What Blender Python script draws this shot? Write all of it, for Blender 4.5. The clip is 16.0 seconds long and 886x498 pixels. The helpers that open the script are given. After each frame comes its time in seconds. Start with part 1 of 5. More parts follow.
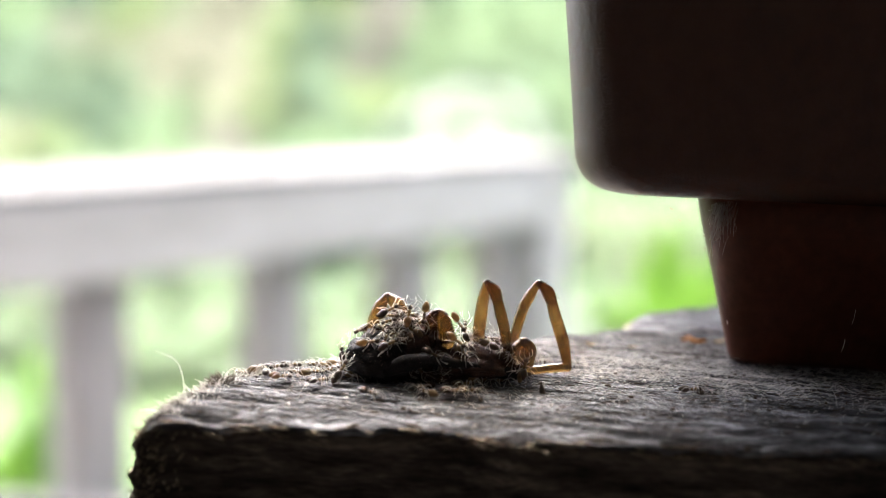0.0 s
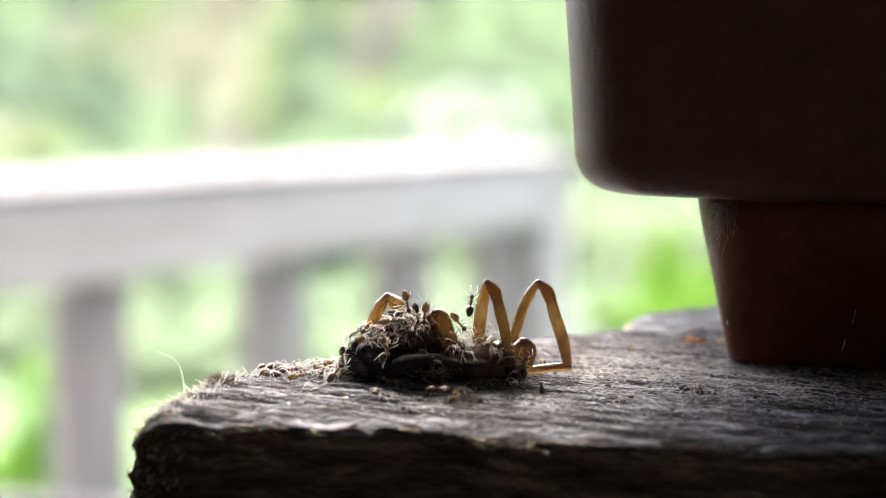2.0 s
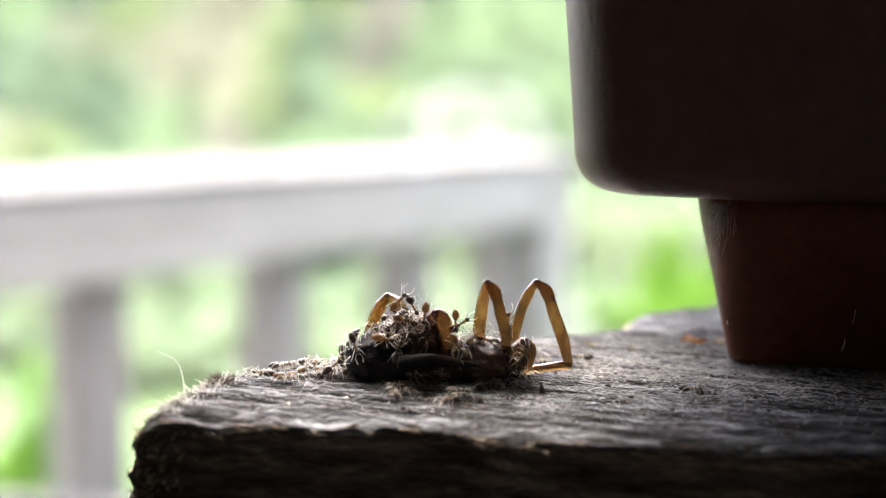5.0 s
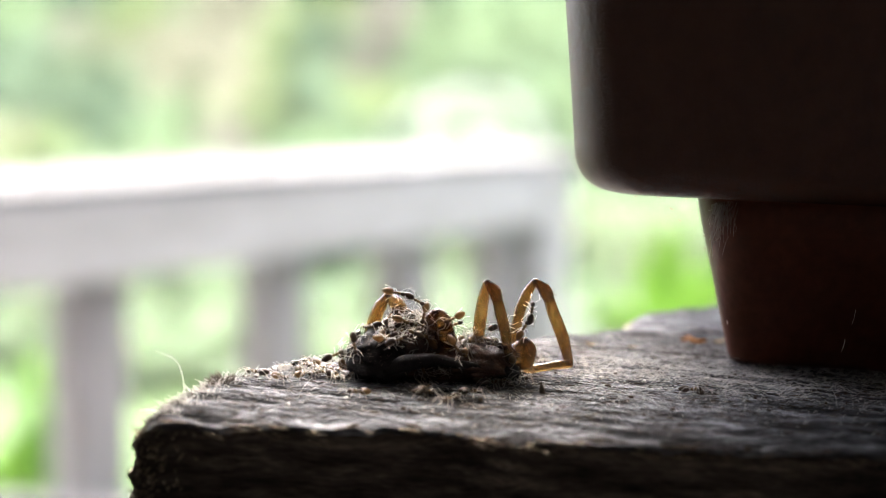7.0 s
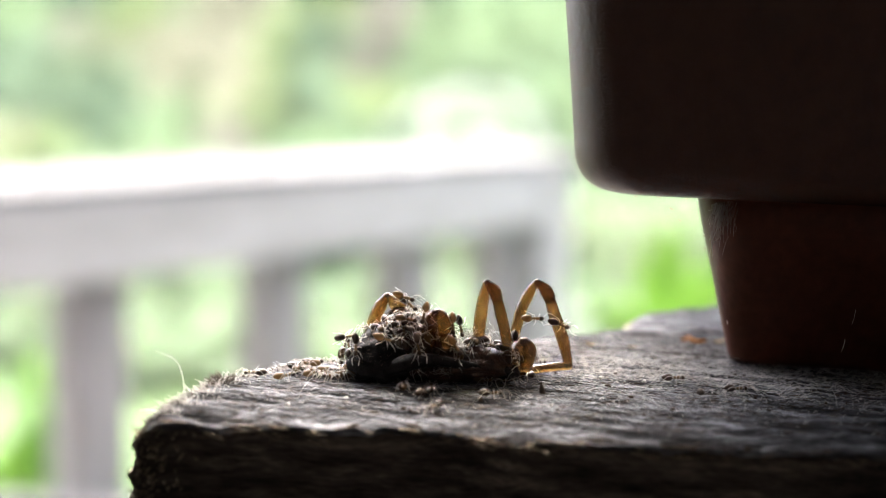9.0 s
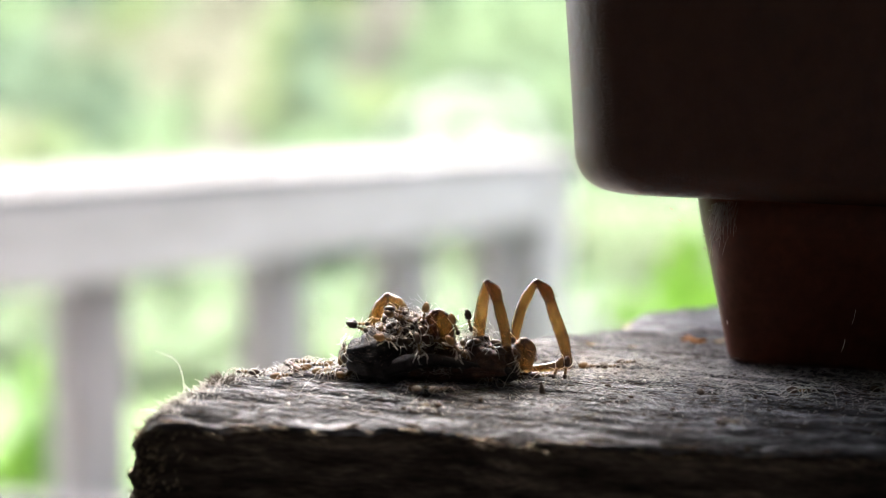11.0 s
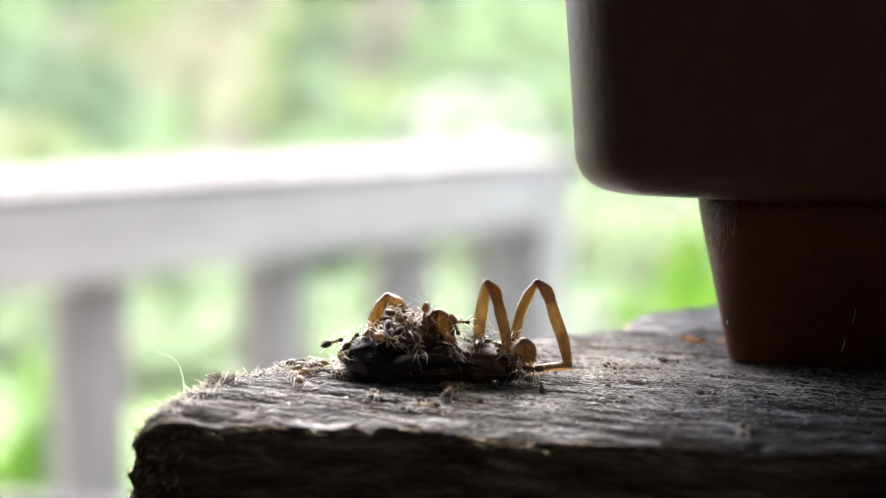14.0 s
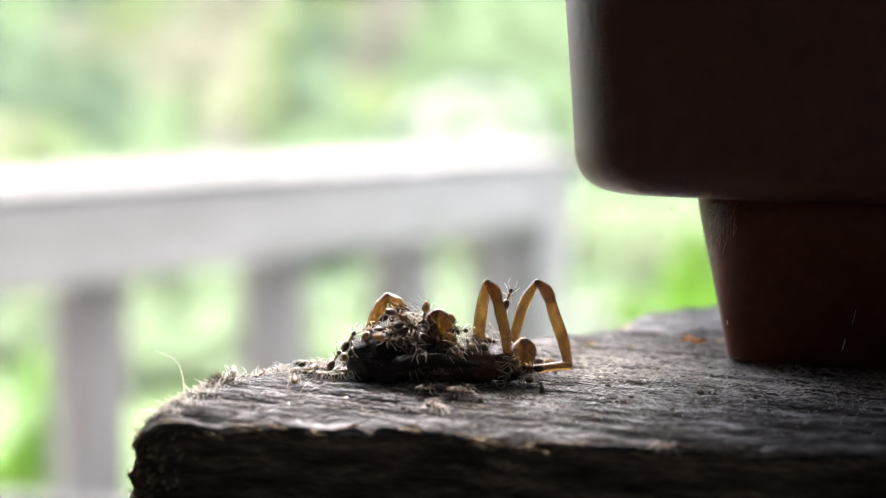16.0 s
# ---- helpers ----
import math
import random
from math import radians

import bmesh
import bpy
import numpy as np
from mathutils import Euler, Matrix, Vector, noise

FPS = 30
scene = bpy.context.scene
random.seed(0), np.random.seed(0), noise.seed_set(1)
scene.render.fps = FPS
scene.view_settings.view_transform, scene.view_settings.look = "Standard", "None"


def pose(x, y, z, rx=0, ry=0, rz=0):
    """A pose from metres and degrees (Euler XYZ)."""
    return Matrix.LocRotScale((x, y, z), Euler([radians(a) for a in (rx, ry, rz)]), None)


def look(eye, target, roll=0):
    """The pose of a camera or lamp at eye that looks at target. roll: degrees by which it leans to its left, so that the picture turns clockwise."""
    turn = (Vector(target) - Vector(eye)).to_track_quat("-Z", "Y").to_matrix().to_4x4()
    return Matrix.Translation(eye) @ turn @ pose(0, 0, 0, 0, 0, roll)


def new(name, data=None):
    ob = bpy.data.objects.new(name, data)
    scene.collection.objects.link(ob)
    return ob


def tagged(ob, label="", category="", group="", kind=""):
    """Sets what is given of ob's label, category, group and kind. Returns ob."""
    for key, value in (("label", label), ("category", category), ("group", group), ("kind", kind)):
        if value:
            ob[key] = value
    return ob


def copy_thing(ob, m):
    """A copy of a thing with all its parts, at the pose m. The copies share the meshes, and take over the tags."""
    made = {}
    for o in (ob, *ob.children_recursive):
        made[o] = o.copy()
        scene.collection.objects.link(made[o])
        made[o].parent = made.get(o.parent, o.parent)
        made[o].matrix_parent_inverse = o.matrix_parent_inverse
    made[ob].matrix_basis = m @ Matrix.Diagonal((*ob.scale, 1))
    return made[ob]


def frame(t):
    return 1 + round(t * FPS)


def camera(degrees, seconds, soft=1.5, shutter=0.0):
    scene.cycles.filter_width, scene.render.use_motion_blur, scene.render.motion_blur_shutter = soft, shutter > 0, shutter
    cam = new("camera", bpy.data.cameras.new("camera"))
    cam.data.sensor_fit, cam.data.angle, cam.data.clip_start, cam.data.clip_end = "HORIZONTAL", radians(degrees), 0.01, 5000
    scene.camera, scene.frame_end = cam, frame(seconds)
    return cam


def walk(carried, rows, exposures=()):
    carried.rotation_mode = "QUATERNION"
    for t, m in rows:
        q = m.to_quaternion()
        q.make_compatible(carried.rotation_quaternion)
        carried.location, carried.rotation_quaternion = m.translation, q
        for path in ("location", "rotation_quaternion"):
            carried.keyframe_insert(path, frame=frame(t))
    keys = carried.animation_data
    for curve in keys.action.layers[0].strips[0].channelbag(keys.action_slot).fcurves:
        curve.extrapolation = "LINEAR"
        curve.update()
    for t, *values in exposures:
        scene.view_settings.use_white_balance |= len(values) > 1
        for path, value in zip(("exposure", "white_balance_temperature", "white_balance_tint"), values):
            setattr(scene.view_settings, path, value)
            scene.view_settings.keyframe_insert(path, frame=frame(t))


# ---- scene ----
# ---------------------------------------------------------------- camera
BOARD = 0.78                      # height of the plank's top
EYE = Vector((0.0, 0.0, 0.8264))
TILT = 9.5
cam = camera(40, 16.0, soft=0.6)
aim = EYE + Vector((0, math.cos(radians(TILT)), -math.sin(radians(TILT))))
walk(cam, [(0.0, look(EYE, aim, 2.0)), (16.0, look(EYE, aim, 2.0))], exposures=[(0.0, 4.7, 6520, 9), (16.0, 4.7, 6520, 9)])
cam.data.dof.use_dof = True
cam.data.dof.focus_distance = 0.1718
cam.data.dof.aperture_fstop = 8.0

# ---------------------------------------------------------------- light
SUN_UP, SUN_TURN = 73.0, -25.0    # degrees above the horizon; from straight ahead towards the left
world = bpy.data.worlds.new("sky")
scene.world = world
world.use_nodes = True
wn = world.node_tree.nodes
sky = wn.new("ShaderNodeTexSky")
sky.sky_type = "NISHITA"
sky.sun_disc = False
sky.sun_elevation = radians(SUN_UP)
sky.sun_rotation = radians(SUN_TURN)
sky.dust_density = 7.0
sky.air_density = 0.4
sky.ozone_density = 0.0
wn["Background"].inputs["Strength"].default_value = 0.15
world.node_tree.links.new(sky.outputs["Color"], wn["Background"].inputs["Color"])

sun = new("sun", bpy.data.lights.new("sun", "SUN"))
sun.data.energy = 0.8
sun.data.angle = radians(14)
sun.data.color = (1.0, 0.95, 0.86)
sun_way = Vector((math.sin(radians(SUN_TURN)) * math.cos(radians(SUN_UP)),
                  math.cos(radians(SUN_TURN)) * math.cos(radians(SUN_UP)), math.sin(radians(SUN_UP))))
sun.matrix_world = look(sun_way * 20, (0, 0, 0))


# ---------------------------------------------------------------- materials
def ramp(nt, fac, stops):
    r = nt.nodes.new("ShaderNodeValToRGB")
    while len(r.color_ramp.elements) < len(stops):
        r.color_ramp.elements.new(0.5)
    for e, (at, col) in zip(r.color_ramp.elements, stops):
        e.position, e.color = at, (*col, 1)
    nt.links.new(fac, r.inputs["Fac"])
    return r.outputs["Color"]


def noise_tex(nt, scale, detail=4, stretch=(1, 1, 1), rough=0.55, coord="Object"):
    tc = nt.nodes.new("ShaderNodeTexCoord")
    mp = nt.nodes.new("ShaderNodeMapping")
    mp.inputs["Scale"].default_value = stretch
    n = nt.nodes.new("ShaderNodeTexNoise")
    n.inputs["Scale"].default_value, n.inputs["Detail"].default_value = scale, detail
    n.inputs["Roughness"].default_value = rough
    nt.links.new(tc.outputs[coord], mp.inputs["Vector"])
    nt.links.new(mp.outputs["Vector"], n.inputs["Vector"])
    return n.outputs["Fac"]


def mixed(nt, a, b, fac, mode="MIX"):
    m = nt.nodes.new("ShaderNodeMix")
    m.data_type, m.blend_type = "RGBA", mode
    for sock, v in ((m.inputs[0], fac), (m.inputs[6], a), (m.inputs[7], b)):
        if isinstance(v, bpy.types.NodeSocket):
            nt.links.new(v, sock)
        elif isinstance(v, tuple):
            sock.default_value = (*v, 1)
        else:
            sock.default_value = v
    return m.outputs[2]


def material(name, stops, scale=50, detail=5, stretch=(1, 1, 1), rough=0.6, bump=0.0, bump_scale=200, bump_dist=0.001,
             fine=None, spec=0.5, metal=0.0, through_light=0.0, glow_colour=None, per_object=0.0, coord="Object", bump_stretch=None,
             alpha=1.0, coat=0.0, stains=None, per_island=0.0, clear=0.0):
    """A surface whose colour runs along stops by a noise, with a second, finer noise over it."""
    m = bpy.data.materials.new(name)
    m.use_nodes = True
    nt = m.node_tree
    b = nt.nodes["Principled BSDF"]
    col = ramp(nt, noise_tex(nt, scale, detail, stretch, coord=coord), stops)
    if fine:
        f_scale, f_amount = fine
        g = ramp(nt, noise_tex(nt, f_scale, 3, stretch, coord=coord), ((0.3, (1 - f_amount,) * 3), (0.7, (1, 1, 1))))
        col = mixed(nt, col, g, 1.0, "MULTIPLY")
    if stains:
        s_scale, s_dark, s_stretch = stains
        g = ramp(nt, noise_tex(nt, s_scale, 4, s_stretch, coord=coord), ((0.36, (s_dark,) * 3), (0.60, (1, 1, 1))))
        col = mixed(nt, col, g, 1.0, "MULTIPLY")
    if per_island:
        geo = nt.nodes.new("ShaderNodeNewGeometry")
        g = ramp(nt, geo.outputs["Random Per Island"], ((0.0, (1 - per_island,) * 3), (1.0, (1, 1, 1))))
        col = mixed(nt, col, g, 1.0, "MULTIPLY")
    if per_object:
        oi = nt.nodes.new("ShaderNodeObjectInfo")
        g = ramp(nt, oi.outputs["Random"], ((0.0, (1 - per_object,) * 3), (1.0, (1, 1, 1))))
        col = mixed(nt, col, g, 1.0, "MULTIPLY")
    nt.links.new(col, b.inputs["Base Color"])
    b.inputs["Roughness"].default_value = rough
    b.inputs["Specular IOR Level"].default_value = spec
    b.inputs["Metallic"].default_value = metal
    b.inputs["Coat Weight"].default_value = coat
    b.inputs["Alpha"].default_value = alpha
    b.inputs["Transmission Weight"].default_value, b.inputs["IOR"].default_value = clear, 1.45
    if bump:
        bp = nt.nodes.new("ShaderNodeBump")
        bp.inputs["Strength"].default_value, bp.inputs["Distance"].default_value = bump, bump_dist
        nt.links.new(noise_tex(nt, bump_scale, 4, bump_stretch or stretch, coord=coord), bp.inputs["Height"])
        nt.links.new(bp.outputs["Normal"], b.inputs["Normal"])
    if through_light:
        tr = nt.nodes.new("ShaderNodeBsdfTranslucent")
        if glow_colour:
            nt.links.new(mixed(nt, col, glow_colour, 0.8), tr.inputs["Color"])
        else:
            nt.links.new(col, tr.inputs["Color"])
        mx = nt.nodes.new("ShaderNodeMixShader")
        mx.inputs["Fac"].default_value = through_light
        nt.links.new(b.outputs["BSDF"], mx.inputs[1])
        nt.links.new(tr.outputs["BSDF"], mx.inputs[2])
        nt.links.new(mx.outputs["Shader"], nt.nodes["Material Output"].inputs["Surface"])
    return m


WOOD = material("weathered_wood", ((0.37, (0.012, 0.011, 0.011)), (0.46, (0.078, 0.082, 0.088)), (0.55, (0.205, 0.214, 0.229)), (0.66, (0.45, 0.472, 0.502))), scale=760,
                detail=12, stretch=(0.16, 1, 1), rough=0.68, bump=0.9, bump_scale=3000, bump_dist=0.0009, bump_stretch=(0.3, 1, 1), fine=(4200, 0.75), spec=0.35,
                stains=(240, 0.40, (0.35, 1, 1)))
# Sawn front face: its shade is put into this darker brown.
SIDE_WOOD = material("shade_toned_side", ((0.36, (0.022, 0.018, 0.014)), (0.55, (0.072, 0.060, 0.047)), (0.70, (0.19, 0.16, 0.125))), scale=420, detail=10,
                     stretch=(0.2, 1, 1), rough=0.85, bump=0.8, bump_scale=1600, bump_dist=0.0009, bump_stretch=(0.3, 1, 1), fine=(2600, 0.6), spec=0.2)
TORN = material("torn_wood", ((0.3, (0.055, 0.045, 0.029)), (0.52, (0.15, 0.125, 0.083)), (0.70, (0.36, 0.305, 0.225))), scale=900, rough=0.85)
FIBRE = material("wood_fibre", ((0.3, (0.54, 0.52, 0.48)), (0.7, (0.84, 0.82, 0.78))), scale=400, rough=0.6, through_light=0.4)
STRAND = material("grey_strand", ((0.3, (0.25, 0.25, 0.26)), (0.5, (0.47, 0.475, 0.49)), (0.7, (0.74, 0.745, 0.765))), scale=260, rough=0.6, through_light=0.25, per_island=0.6)
THREAD = material("silk_thread", ((0.3, (0.75, 0.74, 0.70)), (0.7, (0.88, 0.87, 0.84))), scale=400, rough=0.4, through_light=0.65)
SPLINTER = material("dark_splinter", ((0.3, (0.03, 0.022, 0.016)), (0.7, (0.12, 0.09, 0.06))), scale=900, rough=0.8)
LEG_AMBER = material("leg_amber", ((0.30, (0.11, 0.043, 0.010)), (0.48, (0.32, 0.155, 0.036)), (0.66, (0.66, 0.42, 0.16))), scale=1500, detail=8, stretch=(1, 1, 0.3),
                     rough=0.12, bump=0.9, bump_scale=3500, bump_dist=0.0002, fine=(3800, 0.7), through_light=0.16, coat=0.5, clear=0.82)
LEG_DARK = material("leg_brown", ((0.32, (0.12, 0.050, 0.012)), (0.50, (0.27, 0.135, 0.034)), (0.72, (0.50, 0.32, 0.11))), scale=1500, detail=8, stretch=(1, 1, 0.3),
                    rough=0.12, bump=0.9, bump_scale=3500, bump_dist=0.0002, fine=(3800, 0.7), through_light=0.16, coat=0.5, clear=0.78)
LEG_RED = material("leg_knee", ((0.32, (0.12, 0.040, 0.010)), (0.72, (0.36, 0.16, 0.042))), scale=1500, detail=8, rough=0.18, bump=0.6, bump_scale=3500,
                   bump_dist=0.0002, fine=(5000, 0.5), through_light=0.14, coat=0.4, clear=0.7)
BODY_BLACK = material("spider_black", ((0.35, (0.009, 0.008, 0.008)), (0.7, (0.024, 0.021, 0.020))), scale=900, rough=0.5, bump=0.6,
                      bump_scale=2600, bump_dist=0.0003, fine=(5000, 0.5), spec=0.12)
BODY_BROWN = material("spider_brown", ((0.35, (0.026, 0.012, 0.008)), (0.7, (0.10, 0.044, 0.023))), scale=900, rough=0.42, bump=0.6,
                      bump_scale=2600, bump_dist=0.0003, fine=(5000, 0.5), spec=0.35)
BRISTLE = material("spider_bristle", ((0.3, (0.03, 0.02, 0.012)), (0.7, (0.13, 0.085, 0.045))), scale=900, rough=0.5, through_light=0.3)
ANT_DARK = material("ant_dark", ((0.35, (0.030, 0.018, 0.011)), (0.7, (0.085, 0.052, 0.030))), scale=2500, rough=0.28, per_object=0.4,
                    through_light=0.08, glow_colour=(0.35, 0.18, 0.06))
ANT_AMBER = material("ant_amber", ((0.35, (0.055, 0.030, 0.012)), (0.7, (0.17, 0.105, 0.045))), scale=2500, rough=0.28, per_object=0.5,
                     through_light=0.42, glow_colour=(0.35, 0.225, 0.10), clear=0.5)
ANT_LEG = material("ant_leg", ((0.35, (0.44, 0.39, 0.32)), (0.7, (0.68, 0.63, 0.55))), scale=2500, rough=0.4, through_light=0.5,
                   glow_colour=(0.92, 0.89, 0.83))
PLASTIC = material("brown_plastic", ((0.35, (0.040, 0.012, 0.005)), (0.7, (0.052, 0.016, 0.007))), scale=30, rough=0.27, bump=0.6,
                   bump_scale=3400, bump_dist=0.0004, fine=(300, 0.2), spec=0.46)
PLASTIC_SMOOTH = material("brown_plastic_foot", ((0.35, (0.056, 0.017, 0.009)), (0.7, (0.080, 0.025, 0.013))), scale=40, rough=0.34, bump=0.2,
                   bump_scale=700, bump_dist=0.0004, fine=(500, 0.35), spec=0.14)
SOIL = material("potting_soil", ((0.3, (0.015, 0.010, 0.007)), (0.7, (0.06, 0.042, 0.03))), scale=300, rough=0.95, bump=0.8, bump_scale=500)
WEB = material("cobweb", ((0.3, (0.45, 0.43, 0.40)), (0.7, (0.7, 0.68, 0.64))), scale=800, rough=0.7, through_light=0.5)
# One timber in two tones: cap darker, rail lighter, to even out their light.
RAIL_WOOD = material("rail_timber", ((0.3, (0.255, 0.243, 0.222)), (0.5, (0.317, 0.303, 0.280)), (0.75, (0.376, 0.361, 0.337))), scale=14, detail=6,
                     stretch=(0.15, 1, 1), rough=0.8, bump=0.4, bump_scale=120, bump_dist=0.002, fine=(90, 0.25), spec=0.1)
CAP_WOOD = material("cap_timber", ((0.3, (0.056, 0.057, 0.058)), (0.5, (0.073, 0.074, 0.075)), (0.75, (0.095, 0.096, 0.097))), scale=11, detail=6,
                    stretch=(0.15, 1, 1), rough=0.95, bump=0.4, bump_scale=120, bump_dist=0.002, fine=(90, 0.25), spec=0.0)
BALUSTER_WOOD = material("baluster_timber", ((0.3, (0.150, 0.125, 0.108)), (0.55, (0.215, 0.194, 0.176)), (0.75, (0.275, 0.258, 0.240))), scale=14, detail=6,
                     stretch=(1, 1, 0.15), rough=0.75, bump=0.4, bump_scale=120, bump_dist=0.002, fine=(90, 0.3))
DECK_WOOD = material("deck_timber", ((0.3, (0.022, 0.019, 0.017)), (0.7, (0.06, 0.053, 0.048))), scale=12, detail=6, stretch=(0.15, 1, 1), rough=0.75,
                     bump=0.4, bump_scale=100, bump_dist=0.002, fine=(80, 0.3))
WALL_DARK = material("dark_boards", ((0.3, (0.031, 0.027, 0.023)), (0.7, (0.062, 0.053, 0.046))), scale=8, stretch=(0.1, 1, 1), rough=0.8,
                     bump=0.3, bump_scale=60, fine=(60, 0.3))
GRASS = material("lawn", ((0.3, (0.027, 0.050, 0.019)), (0.55, (0.038, 0.063, 0.026)), (0.75, (0.050, 0.069, 0.034))), scale=1.2, detail=8, rough=0.9,
                 bump=0.6, bump_scale=30, bump_dist=0.03, fine=(25, 0.4), spec=0.1)
BARK = material("bark", ((0.3, (0.16, 0.125, 0.105)), (0.7, (0.36, 0.29, 0.25))), scale=10, stretch=(1, 1, 0.3), rough=0.9, bump=0.8, bump_scale=40)


def leaf_material(name, low, high, gloss=0.45):
    return material(name, ((0.3, low), (0.7, high)), scale=2.2, detail=6, rough=gloss, fine=(18, 0.3), through_light=0.55, spec=0.15, per_island=0.4)


LEAF_MID = leaf_material("leaf_mid", (0.11, 0.165, 0.085), (0.155, 0.21, 0.12))
LEAF_BLUE = leaf_material("leaf_blue_green", (0.115, 0.18, 0.125), (0.17, 0.24, 0.175))
LEAF_COVER = material("leaf_cover", ((0.34, (0.050, 0.080, 0.050)), (0.46, (0.069, 0.102, 0.062)), (0.56, (0.084, 0.112, 0.070)), (0.66, (0.098, 0.112, 0.084))), scale=0.9,
                      detail=3, rough=0.9, fine=(6, 0.25), through_light=0.35, per_island=0.4, spec=0.03)
LEAF_LOW = leaf_material("leaf_low", (0.096, 0.156, 0.080), (0.138, 0.196, 0.108))
LEAF_LIME = leaf_material("leaf_lime", (0.10, 0.22, 0.03), (0.17, 0.30, 0.06))


def patch_material(name, low, high):
    """Mixed small leaves of a clump on the bank."""
    return material(name, ((0.34, low), (0.66, high)), scale=2.5, detail=3, rough=0.9, fine=(6, 0.25), through_light=0.35, per_island=0.4, spec=0.03)


PATCH_DEEP = patch_material("leaf_deep", (0.046, 0.074, 0.048), (0.060, 0.090, 0.058))
PATCH_YELLOW = patch_material("leaf_yellow_green", (0.076, 0.108, 0.048), (0.092, 0.122, 0.062))
PATCH_DRY = patch_material("dry_grass", (0.098, 0.110, 0.076), (0.117, 0.122, 0.092))
PATCH_TWIG = patch_material("bare_twigs", (0.073, 0.078, 0.063), (0.088, 0.090, 0.077))
PATCH_FRESH = patch_material("leaf_fresh", (0.074, 0.116, 0.062), (0.088, 0.130, 0.074))
PATCH_PALE = patch_material("leaf_mint", (0.17, 0.215, 0.165), (0.22, 0.26, 0.21))
# Pale base colour stands in for the sky's sheen on these leaves.
LEAF_SHEEN_PALE = leaf_material("leaf_sheen_pale", (0.22, 0.28, 0.22), (0.30, 0.345, 0.295), 0.4)


# ---------------------------------------------------------------- building helpers
def part(name, bm, mat, parent, label="", smooth=True):
    me = bpy.data.meshes.new(name)
    bm.to_mesh(me)
    bm.free()
    if smooth:
        me.shade_smooth()
    me.materials.append(mat)
    ob = new(name, me)
    ob.parent = parent
    if label:
        ob["label"] = label
    return ob


def thing(name, at, label, category, group="", kind=""):
    e = new(name)
    e.empty_display_size = 0.01
    e.matrix_world = at if isinstance(at, Matrix) else Matrix.Translation(at)
    return tagged(e, label, category, group, kind)


def box_bm(sx, sy, sz, bevel=0.0, at=(0, 0, 0), segs=2):
    bm = bmesh.new()
    bmesh.ops.create_cube(bm, size=1, matrix=Matrix.Translation(at) @ Matrix.Diagonal((sx, sy, sz, 1)))
    if bevel:
        bmesh.ops.bevel(bm, geom=bm.edges[:], offset=bevel, segments=segs, affect="EDGES", profile=0.5)
    return bm


def tube(bm, points, radii, sides=8, cap=True, squash=1.0):
    """A tapered tube along points."""
    pts = [Vector(p) for p in points]
    side = None
    rings = []
    for i, p in enumerate(pts):
        way = (pts[min(i + 1, len(pts) - 1)] - pts[max(i - 1, 0)]).normalized()
        if side is None:
            side = way.orthogonal().normalized()
        side = (side - way * side.dot(way)).normalized()
        up = way.cross(side)
        r = radii[i] if hasattr(radii, "__len__") else radii
        rings.append([bm.verts.new(p + r * (math.cos(a) * side + squash * math.sin(a) * up))
                      for a in (2 * math.pi * k / sides for k in range(sides))])
    for a, b in zip(rings, rings[1:]):
        for k in range(sides):
            bm.faces.new((a[k], a[(k + 1) % sides], b[(k + 1) % sides], b[k]))
    if cap:
        bm.faces.new(rings[0][::-1])
        bm.faces.new(rings[-1])
    return bm


def curve_points(points, n):
    """n points of a smooth curve through the given ones."""
    p = [Vector(q) for q in points]
    p = [2 * p[0] - p[1]] + p + [2 * p[-1] - p[-2]]
    out = []
    spans = len(p) - 3
    for i in range(n):
        u = i / (n - 1) * spans
        k = min(int(u), spans - 1)
        t = u - k
        a, b, c, d = p[k:k + 4]
        out.append(0.5 * (2 * b + (c - a) * t + (2 * a - 5 * b + 4 * c - d) * t * t + (3 * b - a - 3 * c + d) * t ** 3))
    return out


def ellipsoid(bm, centre, radii, turn=None, u=12, v=8, lump=0.0, lump_scale=1.0):
    m = Matrix.Translation(centre) @ (turn.to_4x4() if turn else Matrix())
    made = bmesh.ops.create_uvsphere(bm, u_segments=u, v_segments=v, radius=1)["verts"]
    for w in made:
        k = 1 + (lump * noise.noise(w.co * lump_scale + Vector(centre) * 900) if lump else 0)
        w.co = m @ Vector((w.co.x * radii[0] * k, w.co.y * radii[1] * k, w.co.z * radii[2] * k))
    return made


def joined(name, verts, faces, mat, parent=None, smooth=True):
    me = bpy.data.meshes.new(name)
    me.from_pydata(verts, [], faces)
    if smooth:
        me.shade_smooth()
    me.materials.append(mat)
    ob = new(name, me)
    ob.parent = parent
    return ob


# ---------------------------------------------------------------- garden, far off
GROUND_Z = -0.62


def bank_z(x, y):
    """Level lawn by the deck, then a planted bank that climbs away from it."""
    k = min(1.0, max(0.0, (y - 6.0) / 11.0))
    rise = 3.6 * k * k * (3 - 2 * k)
    return GROUND_Z + rise + (0.12 * noise.noise(Vector((x * 0.5, y * 0.5, 0))) if y > 5.5 else 0)


nx = 160
gv, gf = [], []
for j in range(nx + 1):
    for i in range(nx + 1):
        a, b = (i / nx * 2 - 1), (j / nx * 2 - 1)
        x, y = 400 * a * abs(a) ** 1.5, 400 * b * abs(b) ** 1.5
        gv.append((x, y, bank_z(x, y)))
for j in range(nx):
    for i in range(nx):
        k = j * (nx + 1) + i
        gf.append((k, k + 1, k + nx + 2, k + nx + 1))
tagged(joined("ground", gv, gf, GRASS), "bright green mown lawn beyond the deck", "lawn", kind="structure")


